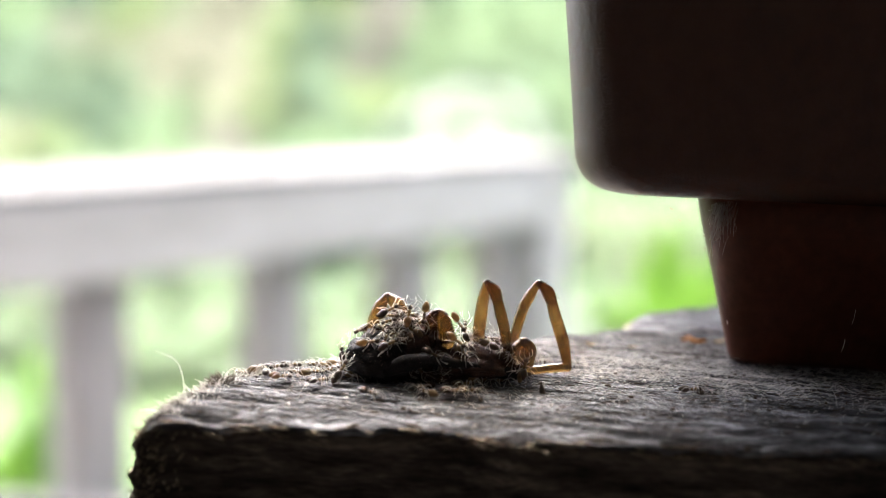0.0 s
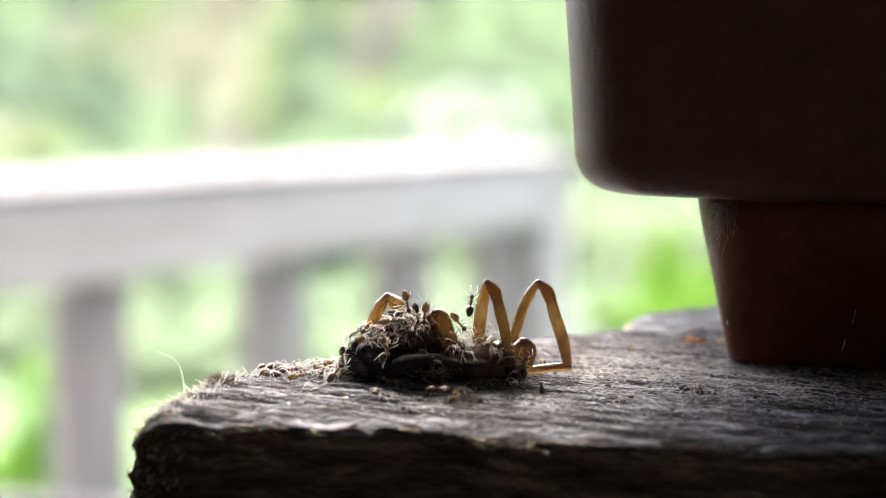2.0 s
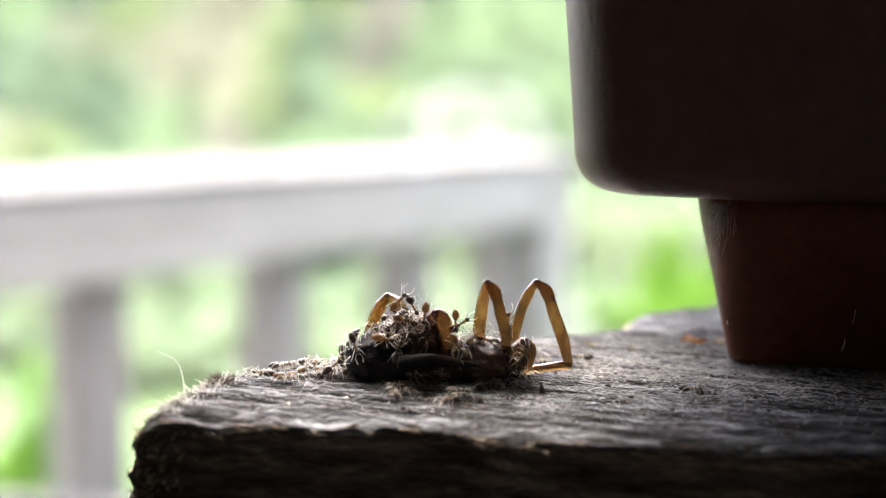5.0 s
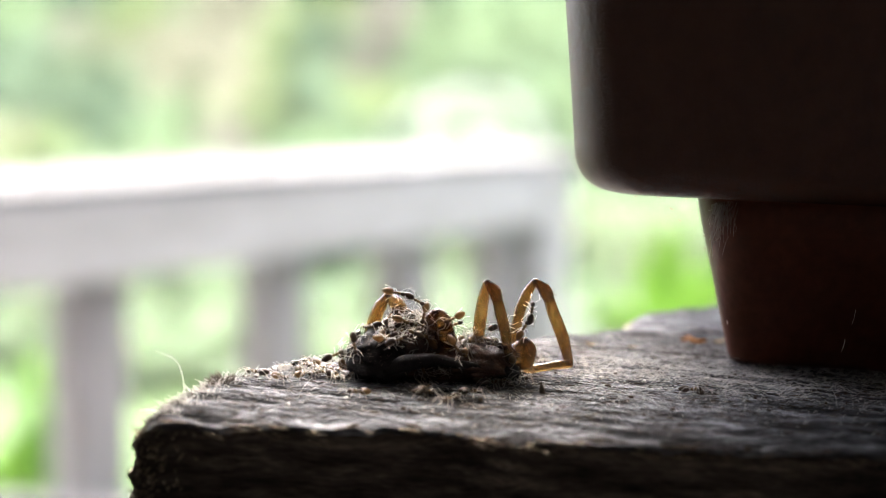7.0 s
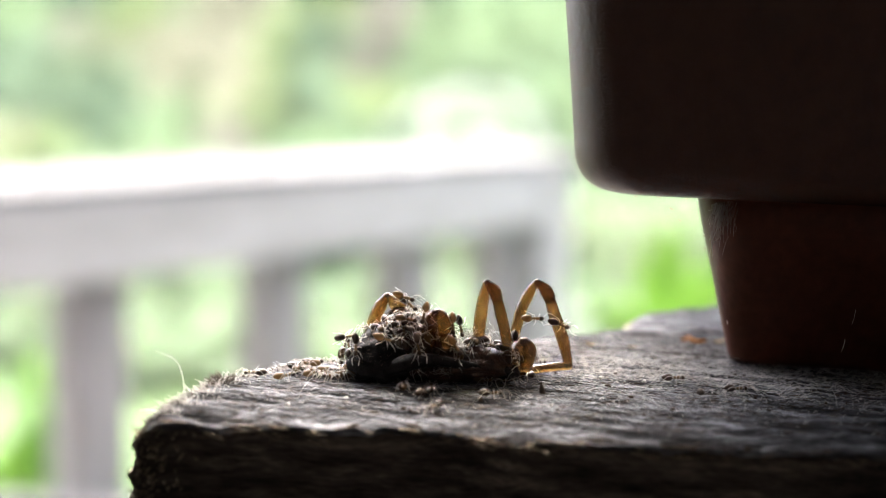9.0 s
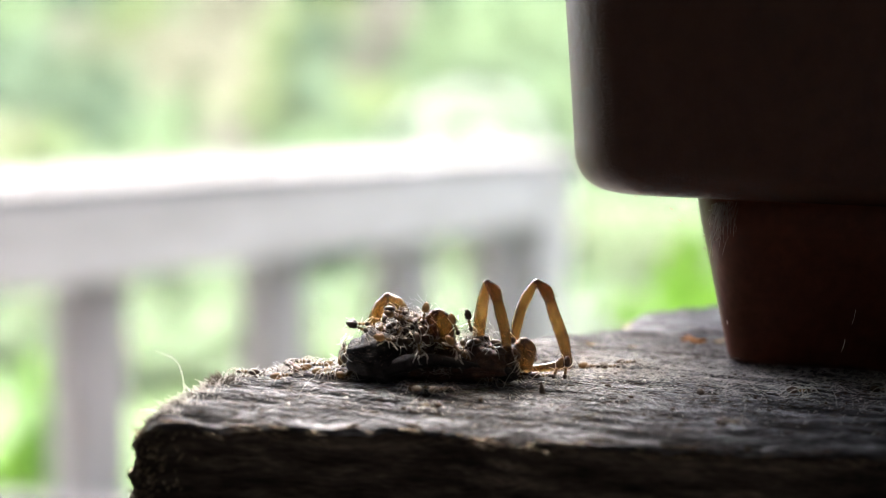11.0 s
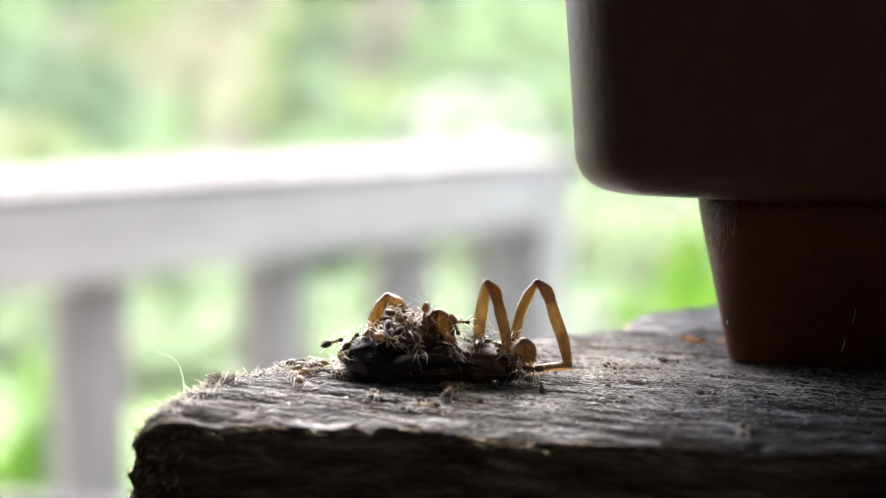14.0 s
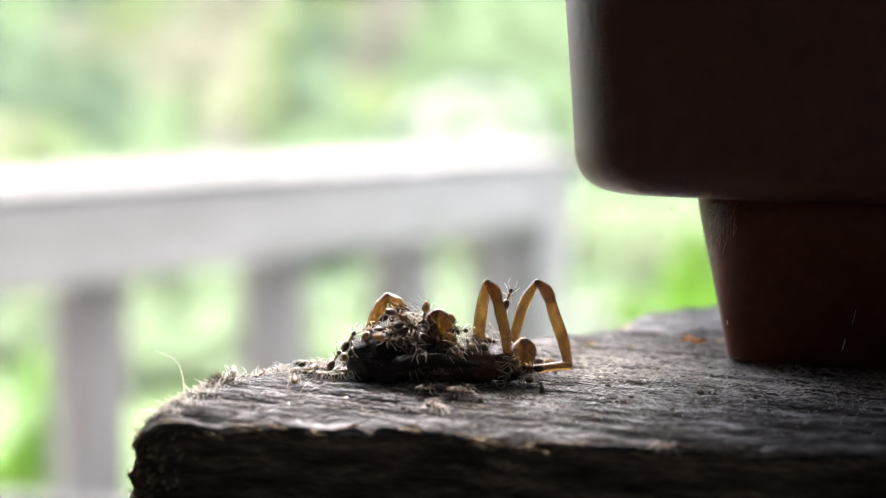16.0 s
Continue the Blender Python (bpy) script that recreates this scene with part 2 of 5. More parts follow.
def leaf_cloud(count, centre, radii, size, rng, droop=0.5):
    """Many small bent leaves spread through an uneven crown."""
    verts, faces = [], []
    c = Vector(centre)
    k = 0
    while k < count:
        d = Vector((rng.uniform(-1, 1), rng.uniform(-1, 1), rng.uniform(-1, 1)))
        if d.length > 1 or d.length < 0.25:
            continue
        edge = 0.72 + 0.42 * noise.noise(d.normalized() * 2.3 + c)
        if d.length > edge:
            continue
        k += 1
        p = c + Vector((d.x * radii[0], d.y * radii[1], d.z * radii[2]))
        way = (d + Vector((rng.uniform(-1, 1), rng.uniform(-1, 1), rng.uniform(-1, 0.6) - droop * 0.4))).normalized()
        side = way.cross(Vector((rng.uniform(-0.4, 0.4), rng.uniform(-0.4, 0.4), 1))).normalized()
        up = side.cross(way)
        s = size * rng.uniform(0.6, 1.3)
        n = len(verts)
        for a, w, h in ((0, 0.03, 0), (0.4, 0.3, 0.12), (0.75, 0.22, 0.05), (1, 0.01, -0.12)):
            q = p + way * (s * a) + up * (s * h)
            verts += [tuple(q - side * (s * w)), tuple(q + side * (s * w))]
        faces += [(n + i, n + i + 1, n + i + 3, n + i + 2) for i in (0, 2, 4)]
    return verts, faces


def bush(at, radii, mat, label, count, size, seed):
    rng = random.Random(seed)
    b = thing("bush", at, label, "bush", "garden bushes")
    bm = bmesh.new()
    for i in range(6):
        a = rng.uniform(0, 6.28)
        tip = Vector((math.cos(a) * radii[0] * 0.5, math.sin(a) * radii[1] * 0.5, radii[2] * rng.uniform(1.0, 1.6)))
        tube(bm, curve_points([(0.05 * math.cos(a), 0.05 * math.sin(a), 0), tip * 0.5 + Vector((0, 0, 0.1)), tip], 6),
             [0.03, 0.026, 0.022, 0.017, 0.012, 0.006], 6)
    part("stem", bm, BARK, b)
    v, f = leaf_cloud(count, (0, 0, radii[2] * 1.02), radii, size, rng)
    joined("foliage", v, f, mat, b)
    return b


def tree(at, height, crown, mat, label, seed, girth=0.1):
    rng = random.Random(seed)
    t = thing("tree", at, label, "tree", "garden trees")
    bm = bmesh.new()
    tube(bm, curve_points([(0, 0, 0), (0.05, 0.02, height * 0.35), (-0.04, 0.05, height * 0.7), (0.05, 0, height)], 10),
         [girth * k for k in (1.6, 1.3, 1.2, 1.1, 1.0, 0.9, 0.75, 0.6, 0.45, 0.3)], 10)
    part("trunk", bm, BARK, t)
    for i in range(5):
        a = i * 1.3 + rng.uniform(-0.3, 0.3)
        z = height * rng.uniform(0.5, 0.8)
        bm = bmesh.new()
        tube(bm, curve_points([(0, 0, z), (math.cos(a) * crown * 0.4, math.sin(a) * crown * 0.4, z + crown * 0.35),
                               (math.cos(a) * crown * 0.8, math.sin(a) * crown * 0.8, z + crown * 0.5)], 6),
             [0.05, 0.042, 0.035, 0.026, 0.018, 0.01], 6)
        part("limb", bm, BARK, t)
    v, f = leaf_cloud(3500, (0, 0, height), (crown, crown, crown * 0.8), 0.22, rng)
    joined("crown", v, f, mat, t)
    return t


words = {LEAF_MID.name: "green leafy garden bush on the lawn, blurred by distance", LEAF_LOW.name: "low green garden bush on the lawn, blurred by distance"}


# patches of other plants on the bank: x, y and half widths
DEEP_AT = ((-3.62, 10.0, 0.50, 0.60), (-2.70, 9.3, 0.42, 0.62), (-3.15, 9.6, 0.30, 0.4), (-3.37, 11.6, 0.36, 0.6), (-1.17, 10.7, 0.22, 0.8), (-1.10, 9.7, 0.10, 0.9), (0.10, 12.2, 0.35, 0.6))
YELLOW_AT = ((-0.62, 9.9, 0.26, 0.34), (-1.50, 10.9, 0.14, 1.0), (-1.42, 9.9, 0.12, 0.9), (-2.95, 8.8, 0.34, 0.4), (-0.95, 11.6, 0.3, 0.6), (-2.75, 11.2, 0.3, 0.6))
DRY_AT = ((-2.25, 10.4, 0.48, 0.8), (-1.78, 10.0, 0.26, 0.9), (-2.05, 11.7, 0.45, 0.8), (-3.40, 8.9, 0.30, 0.22))
TWIG_AT = ((-1.62, 9.1, 0.22, 0.38), (-0.55, 11.4, 0.24, 0.9), (-0.66, 10.5, 0.16, 0.5))
FRESH_AT = ((-2.10, 9.2, 0.30, 0.60), (0.92, 9.8, 0.34, 0.8), (0.42, 11.1, 0.50, 0.9), (1.05, 11.2, 0.40, 0.8), (-1.00, 9.1, 0.34, 0.35), (-0.1, 10.6, 0.24, 0.7), (-3.9, 11.0, 0.4, 0.6))
PATCHES = [(*p, k + 1) for k, group in enumerate((DEEP_AT, YELLOW_AT, DRY_AT, TWIG_AT, FRESH_AT)) for p in group]


def ground_cover(seed, count):
    """Leafy planting all over the bank, in patches of several kinds."""
    rng = random.Random(seed)
    verts, faces, kinds = [], [], []
    for _ in range(count):
        y = 6.2 + 10.5 * rng.random() ** 0.9
        x = rng.uniform(-0.62, 0.62) * y
        z = bank_z(x, y) + 0.08 * max(0.0, noise.noise(Vector((x * 1.3, y * 1.3, 9))) + 0.3) * rng.random() ** 0.4 + 0.02
        kind, best = 0, 1.0 + 0.35 * noise.noise(Vector((x * 3, y * 2, 4)))
        for px, py, rx, ry, k in PATCHES:
            d = math.hypot((x - px) / rx, (y - py) / ry) * rng.uniform(0.75, 1.3)
            if d < best:
                kind, best = k, d
        a = rng.uniform(0, 6.28)
        way = Vector((math.cos(a), math.sin(a), 0.32 * math.sin(a) + rng.uniform(-0.2, 0.3))).normalized()
        side = way.cross(Vector((rng.uniform(-0.35, 0.35), rng.uniform(-0.6, 0.1), 1))).normalized()
        up = side.cross(way)
        s = 0.22 * rng.uniform(0.6, 1.3)
        n = len(verts)
        for q, w, h in ((0, 0.04, 0), (0.4, 0.32, 0.12), (0.75, 0.24, 0.05), (1, 0.01, -0.12)):
            p = Vector((x, y, z)) + way * (s * q) + up * (s * h)
            verts += [tuple(p - side * (s * w)), tuple(p + side * (s * w))]
        faces += [(n + k, n + k + 1, n + k + 3, n + k + 2) for k in (0, 2, 4)]
        kinds += [kind] * 3
    ob = joined("ground_cover", verts, faces, LEAF_COVER)
    for mat in (PATCH_DEEP, PATCH_YELLOW, PATCH_DRY, PATCH_TWIG, PATCH_FRESH):
        ob.data.materials.append(mat)
    ob.data.polygons.foreach_set("material_index", kinds)
    return tagged(ob, "pale mixed green leafy planting covering the garden bank", "planting", kind="stuff")


ground_cover(33, 30000)
for i, (x, y, h, c, mat) in enumerate(((-8.5, 19, 4.5, 2.4, LEAF_MID), (-3.4, 21, 5.0, 2.6, LEAF_BLUE), (2.6, 21, 4.8, 2.6, LEAF_MID), (8.0, 20, 5.2, 2.8, LEAF_BLUE))):
    tree((x, y, bank_z(x, y) - 0.05), h, c, mat, "green garden tree with a slim brown trunk, far off", 70 + i)


def clump(x, y, r, high, mat, label, seed):
    """A low spreading clump on the bank: short stems under a mat of small leaves."""
    rng = random.Random(seed)
    c = thing("clump", (x, y, bank_z(x, y) - 0.03), label, "shrub", "low shrubs")
    bm = bmesh.new()
    for i in range(7):
        a = i * 0.9 + rng.uniform(-0.3, 0.3)
        tip = Vector((math.cos(a) * r * 0.6, math.sin(a) * r * 0.6, high * rng.uniform(0.8, 1.3)))
        tube(bm, curve_points([(0, 0, 0), tip * 0.5 + Vector((0, 0, 0.08)), tip], 5), [0.018, 0.015, 0.012, 0.009, 0.004], 5)
    part("stem", bm, BARK, c)
    v, f = leaf_cloud(int(1500 * r * r / 0.2), (0, 0, high), (r, r, high), 0.13, rng)
    joined("foliage", v, f, mat, c)
    return c


clump(0.70, 5.35, 0.20, 0.16, PATCH_PALE, "pale mint-green low shrub beyond the railing", 530)


def broad_leaf(parent, points, width, mat, face=(0, 0, 1)):
    """One long arching leaf with a folded midrib, its upper side towards face."""
    bm = bmesh.new()
    pts = curve_points(points, 14)
    rows = []
    for i, p in enumerate(pts):
        way = (pts[min(i + 1, 13)] - pts[max(i - 1, 0)]).normalized()
        side = way.cross(Vector(face)).normalized()
        u = i / 13
        w = width * (math.sin(math.pi * min(u * 0.93 + 0.07, 1)) ** 0.7) + 0.002
        up = side.cross(way)
        rows.append([bm.verts.new(p + side * (w * k) + up * (0.25 * w * abs(k) + 0.03 * w * math.sin(i * 1.9 + k))) for k in (-1, -0.5, 0, 0.5, 1)])
    for a, b in zip(rows, rows[1:]):
        for k in range(4):
            bm.faces.new((a[k], a[k + 1], b[k + 1], b[k]))
    bmesh.ops.solidify(bm, geom=bm.faces[:], thickness=0.002)
    return part("leaf", bm, mat, parent)


def broad_plant(at, leaves, mat, label, face=(0, 0, 1)):
    p = thing("broad_leaf_plant", at, label, "plant", "broad-leaved plants")
    bm = bmesh.new()
    tube(bm, [(0, 0, 0), (0.01, 0, 0.25), (0, 0.01, 0.5)], [0.045, 0.035, 0.02], 8)
    part("stalk", bm, mat, p)
    for pts, w in leaves:
        bm = bmesh.new()
        tube(bm, curve_points([(0, 0, 0.35), (Vector(pts[0]) + Vector((0, 0, 0.35))) / 2 + Vector((0, 0, 0.04)), pts[0]], 6), [0.012, 0.011, 0.01, 0.009, 0.008, 0.006], 6)
        part("leaf_stem", bm, mat, p)
        broad_leaf(p, pts, w, mat, face)
    return p


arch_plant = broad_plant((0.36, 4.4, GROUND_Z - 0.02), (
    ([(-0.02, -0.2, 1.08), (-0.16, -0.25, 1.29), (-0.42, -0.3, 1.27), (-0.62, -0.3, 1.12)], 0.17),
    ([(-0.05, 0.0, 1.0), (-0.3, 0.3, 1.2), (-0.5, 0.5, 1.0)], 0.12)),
    LEAF_SHEEN_PALE, "arching broad-leaved plant beyond the railing, sky sheen put into its pale leaf colour")
lime_plant = broad_plant((0.76, 4.1, GROUND_Z - 0.02), (
    ([(0.0, -0.06, 0.52), (-0.02, -0.10, 0.70), (0.0, -0.06, 0.90)], 0.095), ([(0.06, 0.02, 0.50), (0.16, 0.02, 0.66), (0.26, 0.0, 0.78)], 0.07),
    ([(-0.05, 0.05, 0.45), (-0.16, 0.08, 0.55), (-0.24, 0.05, 0.50)], 0.06)),
    LEAF_LIME, "bright lime-green broad-leaved plant in the sun, swaying", face=(0, -1, 0.25))
corner_plant = broad_plant((-1.22, 3.55, GROUND_Z - 0.02), (
    ([(0.0, -0.06, 0.02), (-0.02, -0.10, 0.14), (0.0, -0.06, 0.30)], 0.08), ([(-0.06, -0.03, 0.02), (-0.14, -0.05, 0.12), (-0.2, -0.05, 0.22)], 0.06)),
    LEAF_LIME, "bright lime-green broad-leaved plant beyond the railing", face=(0, -1, 0.25))
# low growth between the deck and the bushes
for i, (x, y, r, mat) in enumerate(((-1.9, 5.6, 0.50, LEAF_LOW), (-1.25, 6.2, 0.45, LEAF_LOW), (-0.75, 5.2, 0.42, LEAF_LOW), (-0.25, 5.9, 0.42, LEAF_LOW), (0.25, 5.4, 0.40, LEAF_LOW),
                                    (0.75, 6.0, 0.45, LEAF_LOW), (1.15, 5.2, 0.45, LEAF_MID), (1.7, 5.9, 0.5, LEAF_LOW), (-2.4, 6.6, 0.55, LEAF_LOW), (1.5, 7.0, 0.8, LEAF_MID), (0.55, 7.4, 0.7, LEAF_MID), (-0.9, 7.3, 0.65, LEAF_MID),
                                    (-1.38, 5.05, 0.36, LEAF_LOW), (-1.0, 6.0, 0.42, LEAF_LOW), (-1.75, 6.3, 0.45, LEAF_LOW), (-0.35, 5.0, 0.3, LEAF_LOW))):
    bush((x, y, bank_z(x, y) - 0.03), (r * 1.15, r * 1.15, r * 0.32), mat, words[mat.name].replace("bush", "shrub"), 900, 0.11, 140 + i)


# ---------------------------------------------------------------- deck, rail and added shade walls
DECK_Z = 0.0
deck = thing("floor", (0, 0, 0), "weathered grey timber deck boards", "deck", kind="structure")
plank_me = None
for i in range(20):
    if plank_me is None:
        ob = part("plank", box_bm(6.0, 0.146, 0.028, 0.003, segs=1), DECK_WOOD, deck, smooth=False)
        plank_me = ob.data
    else:
        ob = new("plank", plank_me)
        ob.parent = deck
    ob.location = (0.3, 1.992 - 0.073 - i * 0.152, DECK_Z - 0.014)
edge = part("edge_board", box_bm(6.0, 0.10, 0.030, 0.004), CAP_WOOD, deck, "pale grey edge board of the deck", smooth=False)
edge.location = (0.3, 2.048, DECK_Z - 0.013)

RAIL_AT, RAIL_TURN = Vector((-0.735, 2.015, 0.0)), 46.5
RAIL_Z, CAP = 0.563, 0.018


def rail_pose(along, across, z):
    c, s = math.cos(radians(RAIL_TURN)), math.sin(radians(RAIL_TURN))
    return Matrix.Translation((RAIL_AT.x + c * along - s * across, RAIL_AT.y + s * along + c * across, z)) @ pose(0, 0, 0, 0, 0, RAIL_TURN)


railing = thing("deck_railing", rail_pose(0, 0, 0), "weathered pale grey timber deck railing with square balusters", "railing")
START, END = -0.22, 1.545
LEN = END - START


def rail_part(name, sx, sy, sz, along, across, z, mat, bevel=0.004, label=""):
    ob = part(name, box_bm(sx, sy, sz, bevel), mat, railing, label, smooth=False)
    ob.location = (along, across, z)
    return ob


# cap colour is held down against the bright sky on its top
rail_part("cap_rail", LEN + 0.06, 0.25, CAP, (START + END) / 2, 0.115, RAIL_Z - CAP / 2, CAP_WOOD, 0.005, "cap board, coloured darker to offset the strong light on it")
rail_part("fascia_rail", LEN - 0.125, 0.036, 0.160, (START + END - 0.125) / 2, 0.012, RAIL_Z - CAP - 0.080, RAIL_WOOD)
rail_part("bottom_rail", END - 0.12, 0.09, 0.04, (0.12 + END) / 2, 0.05, -0.48, RAIL_WOOD)
LOW, TOP = -0.46, RAIL_Z - CAP
bal_me = None
for along in (0.195, 0.631, 1.012, 1.362):
    if bal_me is None:
        ob = rail_part("baluster", 0.118, 0.090, TOP - LOW, 0.195, 0.0755, (TOP + LOW) / 2, BALUSTER_WOOD)
        bal_me = ob.data
    else:
        ob = new("baluster", bal_me)
        ob.parent = railing
        ob.location = (along, 0.0755, (TOP + LOW) / 2)
rail_part("end_post", 0.12, 0.10, TOP - GROUND_Z + 0.05, END - 0.063, 0.041, (TOP + GROUND_Z - 0.05) / 2, RAIL_WOOD)
rail_part("start_post", 0.09, 0.09, TOP, START + 0.05, 0.076, TOP / 2, RAIL_WOOD)

# unseen walls and roof, added to shade the table as a porch would
tagged(part("wall_south", box_bm(7.0, 0.12, 2.4, at=(0.6, -0.9, 1.2)), WALL_DARK, None, smooth=False), "unseen dark wall behind the table, added to keep its near side dim", "wall", kind="structure")
tagged(part("wall_east", box_bm(0.12, 1.50, 2.4, at=(1.1, -0.088, 1.2)), WALL_DARK, None, smooth=False), "unseen dark side wall, added to block light from the right", "wall", kind="structure")
tagged(part("wall_west", box_bm(0.12, 1.4, 2.4, at=(-1.0, -0.138, 1.2)), WALL_DARK, None, smooth=False), "unseen dark screen wall, added to cut light from the left", "wall", kind="structure")
tagged(part("ceiling", box_bm(5.7, 1.84, 0.12, at=(1.25, -0.02, 2.46)), WALL_DARK, None, smooth=False), "unseen dark roof, added to block the sky above the table", "ceiling", kind="structure")

# ---------------------------------------------------------------- table plank
FRONT, BACK = 0.1392, 0.2330
END_LINE = ((0.1300, -0.0372), (0.1400, -0.0372), (0.1440, -0.0372), (0.1515, -0.0370), (0.1550, -0.0352), (0.1590, -0.0328), (0.1630, -0.0310), (0.1670, -0.0264), (0.1790, -0.0100),
            (0.1972, 0.0205), (0.2020, 0.0305), (0.2060, 0.0325), (0.2150, 0.0350), (0.2220, 0.0465), (0.2330, 0.0600), (0.2400, 0.0640))


def end_x(y):
    for (a, xa), (b, xb) in zip(END_LINE, END_LINE[1:]):
        if y <= b:
            return xa + (xb - xa) * max(0, (y - a) / (b - a))
    return END_LINE[-1][1]


def front_y(x):
    """The worn front edge steps back towards the broken end."""
    k = min(1.0, max(0.0, (x - 0.002) / 0.012))
    q = min(1.0, max(0.0, (x - 0.030) / 0.035))
    return FRONT + 0.0070 + 0.0022 * (1 - k * k * (3 - 2 * k)) + 0.0018 * (1 - q * q * (3 - 2 * q))


def grain(x, y):
    """Relief of the weathered top: long ridges with open cracks."""
    y = y + 0.2 * x
    wob = 0.0016 * noise.noise(Vector((x * 25, y * 40, 3)))
    g = noise.noise(Vector((x * 30, (y + wob) * 800, 0)))
    g2 = noise.noise(Vector((x * 90, (y + wob) * 1500, 7)))
    crack = max(0.0, noise.noise(Vector((x * 26, (y + wob) * 520, 11))) - 0.22)
    soft = noise.noise(Vector((x * 45, y * 60, 5)))
    tiny = noise.noise(Vector((x * 260, y * 2000, 2)))
    return 0.00036 * g + 0.00030 * g2 - 0.0013 * crack + 0.00016 * soft + 0.00016 * tiny


def board_z(x, y):
    """Height of the plank's top."""
    ragged = 0.0007 * noise.noise(Vector((x * 160, y * 160, 21))) + 0.0004 * noise.noise(Vector((x * 700, y * 700, 4)))
    inner = x - end_x(y) + ragged
    near = y - front_y(x) + 0.0010 * noise.noise(Vector((x * 90, 0, 31))) + 0.0006 * noise.noise(Vector((x * 420, 0, 33)))
    back = BACK - y
    lean = max(0.0, 1 - (y - front_y(x)) / 0.013)
    z = BOARD + grain(x, y) - 0.0016 * lean * lean
    for d, r, drop in ((inner, 0.0030, 0.0013), (near, 0.0022, 0.0007), (back, 0.003, 0.002)):
        if d < r:
            k = 1 - max(d, 0) / r
            z -= drop * k * k
    # chips bitten out of the front edge
    bite = noise.noise(Vector((x * 90, y * 700, 61))) + 0.6 * noise.noise(Vector((x * 260, y * 1500, 62)))
    z -= 0.0009 * max(0.0, bite) * math.exp(-max(0.0, near) / 0.0028)
    # the worn front corner falls away
    c = max(0.0, 1 - math.hypot(x + 0.0365, y - 0.1400) / 0.014)
    return z - 0.0007 * c * c


def end_bulge(d):
    """How far the broken end stands out at depth d."""
    return 0.0013 * min(1, d / 0.0012) + 0.0003 * min(1, d / 0.012)


def make_board():
    table = thing("plank_table", (0, 0, 0), "old table of a weathered grey plank with a frayed broken end", "table")
    s_list = [0.00036 * i for i in range(330)]
    while s_list[-1] < 0.40:
        s_list.append(s_list[-1] + 0.004)
    y_list = [FRONT + 0.00034 * j for j in range(int((0.205 - FRONT) / 0.00034))]
    while y_list[-1] < BACK - 0.001:
        y_list.append(min(y_list[-1] + 0.0007, BACK))
    drop_list = [0.0007 * k for k in range(1, 26)] + [0.02, 0.024, 0.03, 0.038]
    verts, faces = [], []
    ns, cols = len(s_list), []

    def face_push(x, d):
        """How far the rough front face stands out at depth d."""
        return (0.0009 * noise.noise(Vector((x * 60, d * 300, 41))) + 0.0006 * noise.noise(Vector((x * 150, d * 900, 42)))
                + 0.0012 * math.exp(-d / 0.002) - 0.0006)

    rows = []
    for d in reversed(drop_list):
        row = []
        for s in s_list:
            x = end_x(front_y(-0.03)) + s
            row.append((x - end_bulge(d) * math.exp(-s / 0.004), front_y(x) - face_push(x, d) - 0.0003, board_z(x, front_y(x)) - d))
        rows.append(row)
    for y in y_list:
        row = []
        for s in s_list:
            x = end_x(y + (front_y(-0.03) - FRONT) * max(0.0, 1 - (y - FRONT) / 0.02)) + s
            lip = face_push(x, 0) * math.exp(-(y - FRONT) / 0.0012)
            yy = y + (front_y(x) - FRONT) * max(0.0, 1 - (y - FRONT) / 0.02)
            row.append((x, yy - lip, board_z(x, yy)))
        rows.append(row)
    for d in drop_list:
        rows.append([(end_x(BACK) + s, BACK + 0.0005, board_z(end_x(BACK) + s, BACK) - d) for s in s_list])
    for row in rows:
        verts += row
    for j in range(len(rows) - 1):
        for i in range(ns - 1):
            k = j * ns + i
            faces.append((k, k + 1, k + ns + 1, k + ns))
    # end grain
    base = len(verts)
    nd = len(drop_list) + 1
    for y in y_list:
        y += (front_y(end_x(y)) - FRONT) * max(0.0, 1 - (y - FRONT) / 0.02)
        x0, z0 = end_x(y), board_z(end_x(y), y)
        for d in [0.0] + drop_list:
            rough = 0.0013 * noise.noise(Vector((y * 330, d * 330, 51))) + 0.0013 * noise.noise(Vector((y * 900, d * 700, 52)))
            verts.append((x0 - min(1, d / 0.002) * (0.0004 + rough) - end_bulge(d), y, z0 - d))
    for j in range(len(y_list) - 1):
        for i in range(nd - 1):
            k = base + j * nd + i
            faces.append((k, k + nd, k + nd + 1, k + 1))
    plank = joined("plank", verts, faces, WOOD, table)
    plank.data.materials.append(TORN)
    # the front face takes the wood toned for shade
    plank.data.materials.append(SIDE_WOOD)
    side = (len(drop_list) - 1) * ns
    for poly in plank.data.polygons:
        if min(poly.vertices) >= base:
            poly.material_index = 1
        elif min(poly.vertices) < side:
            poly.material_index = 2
    for x, y in ((0.16, 0.186), (0.36, 0.186)):
        ob = part("leg", box_bm(0.045, 0.07, BOARD - 0.039, 0.003), WALL_DARK, table, smooth=False)
        ob.location = (x, y, (BOARD - 0.039) / 2 + 0.0005)
    return table


table = make_board()


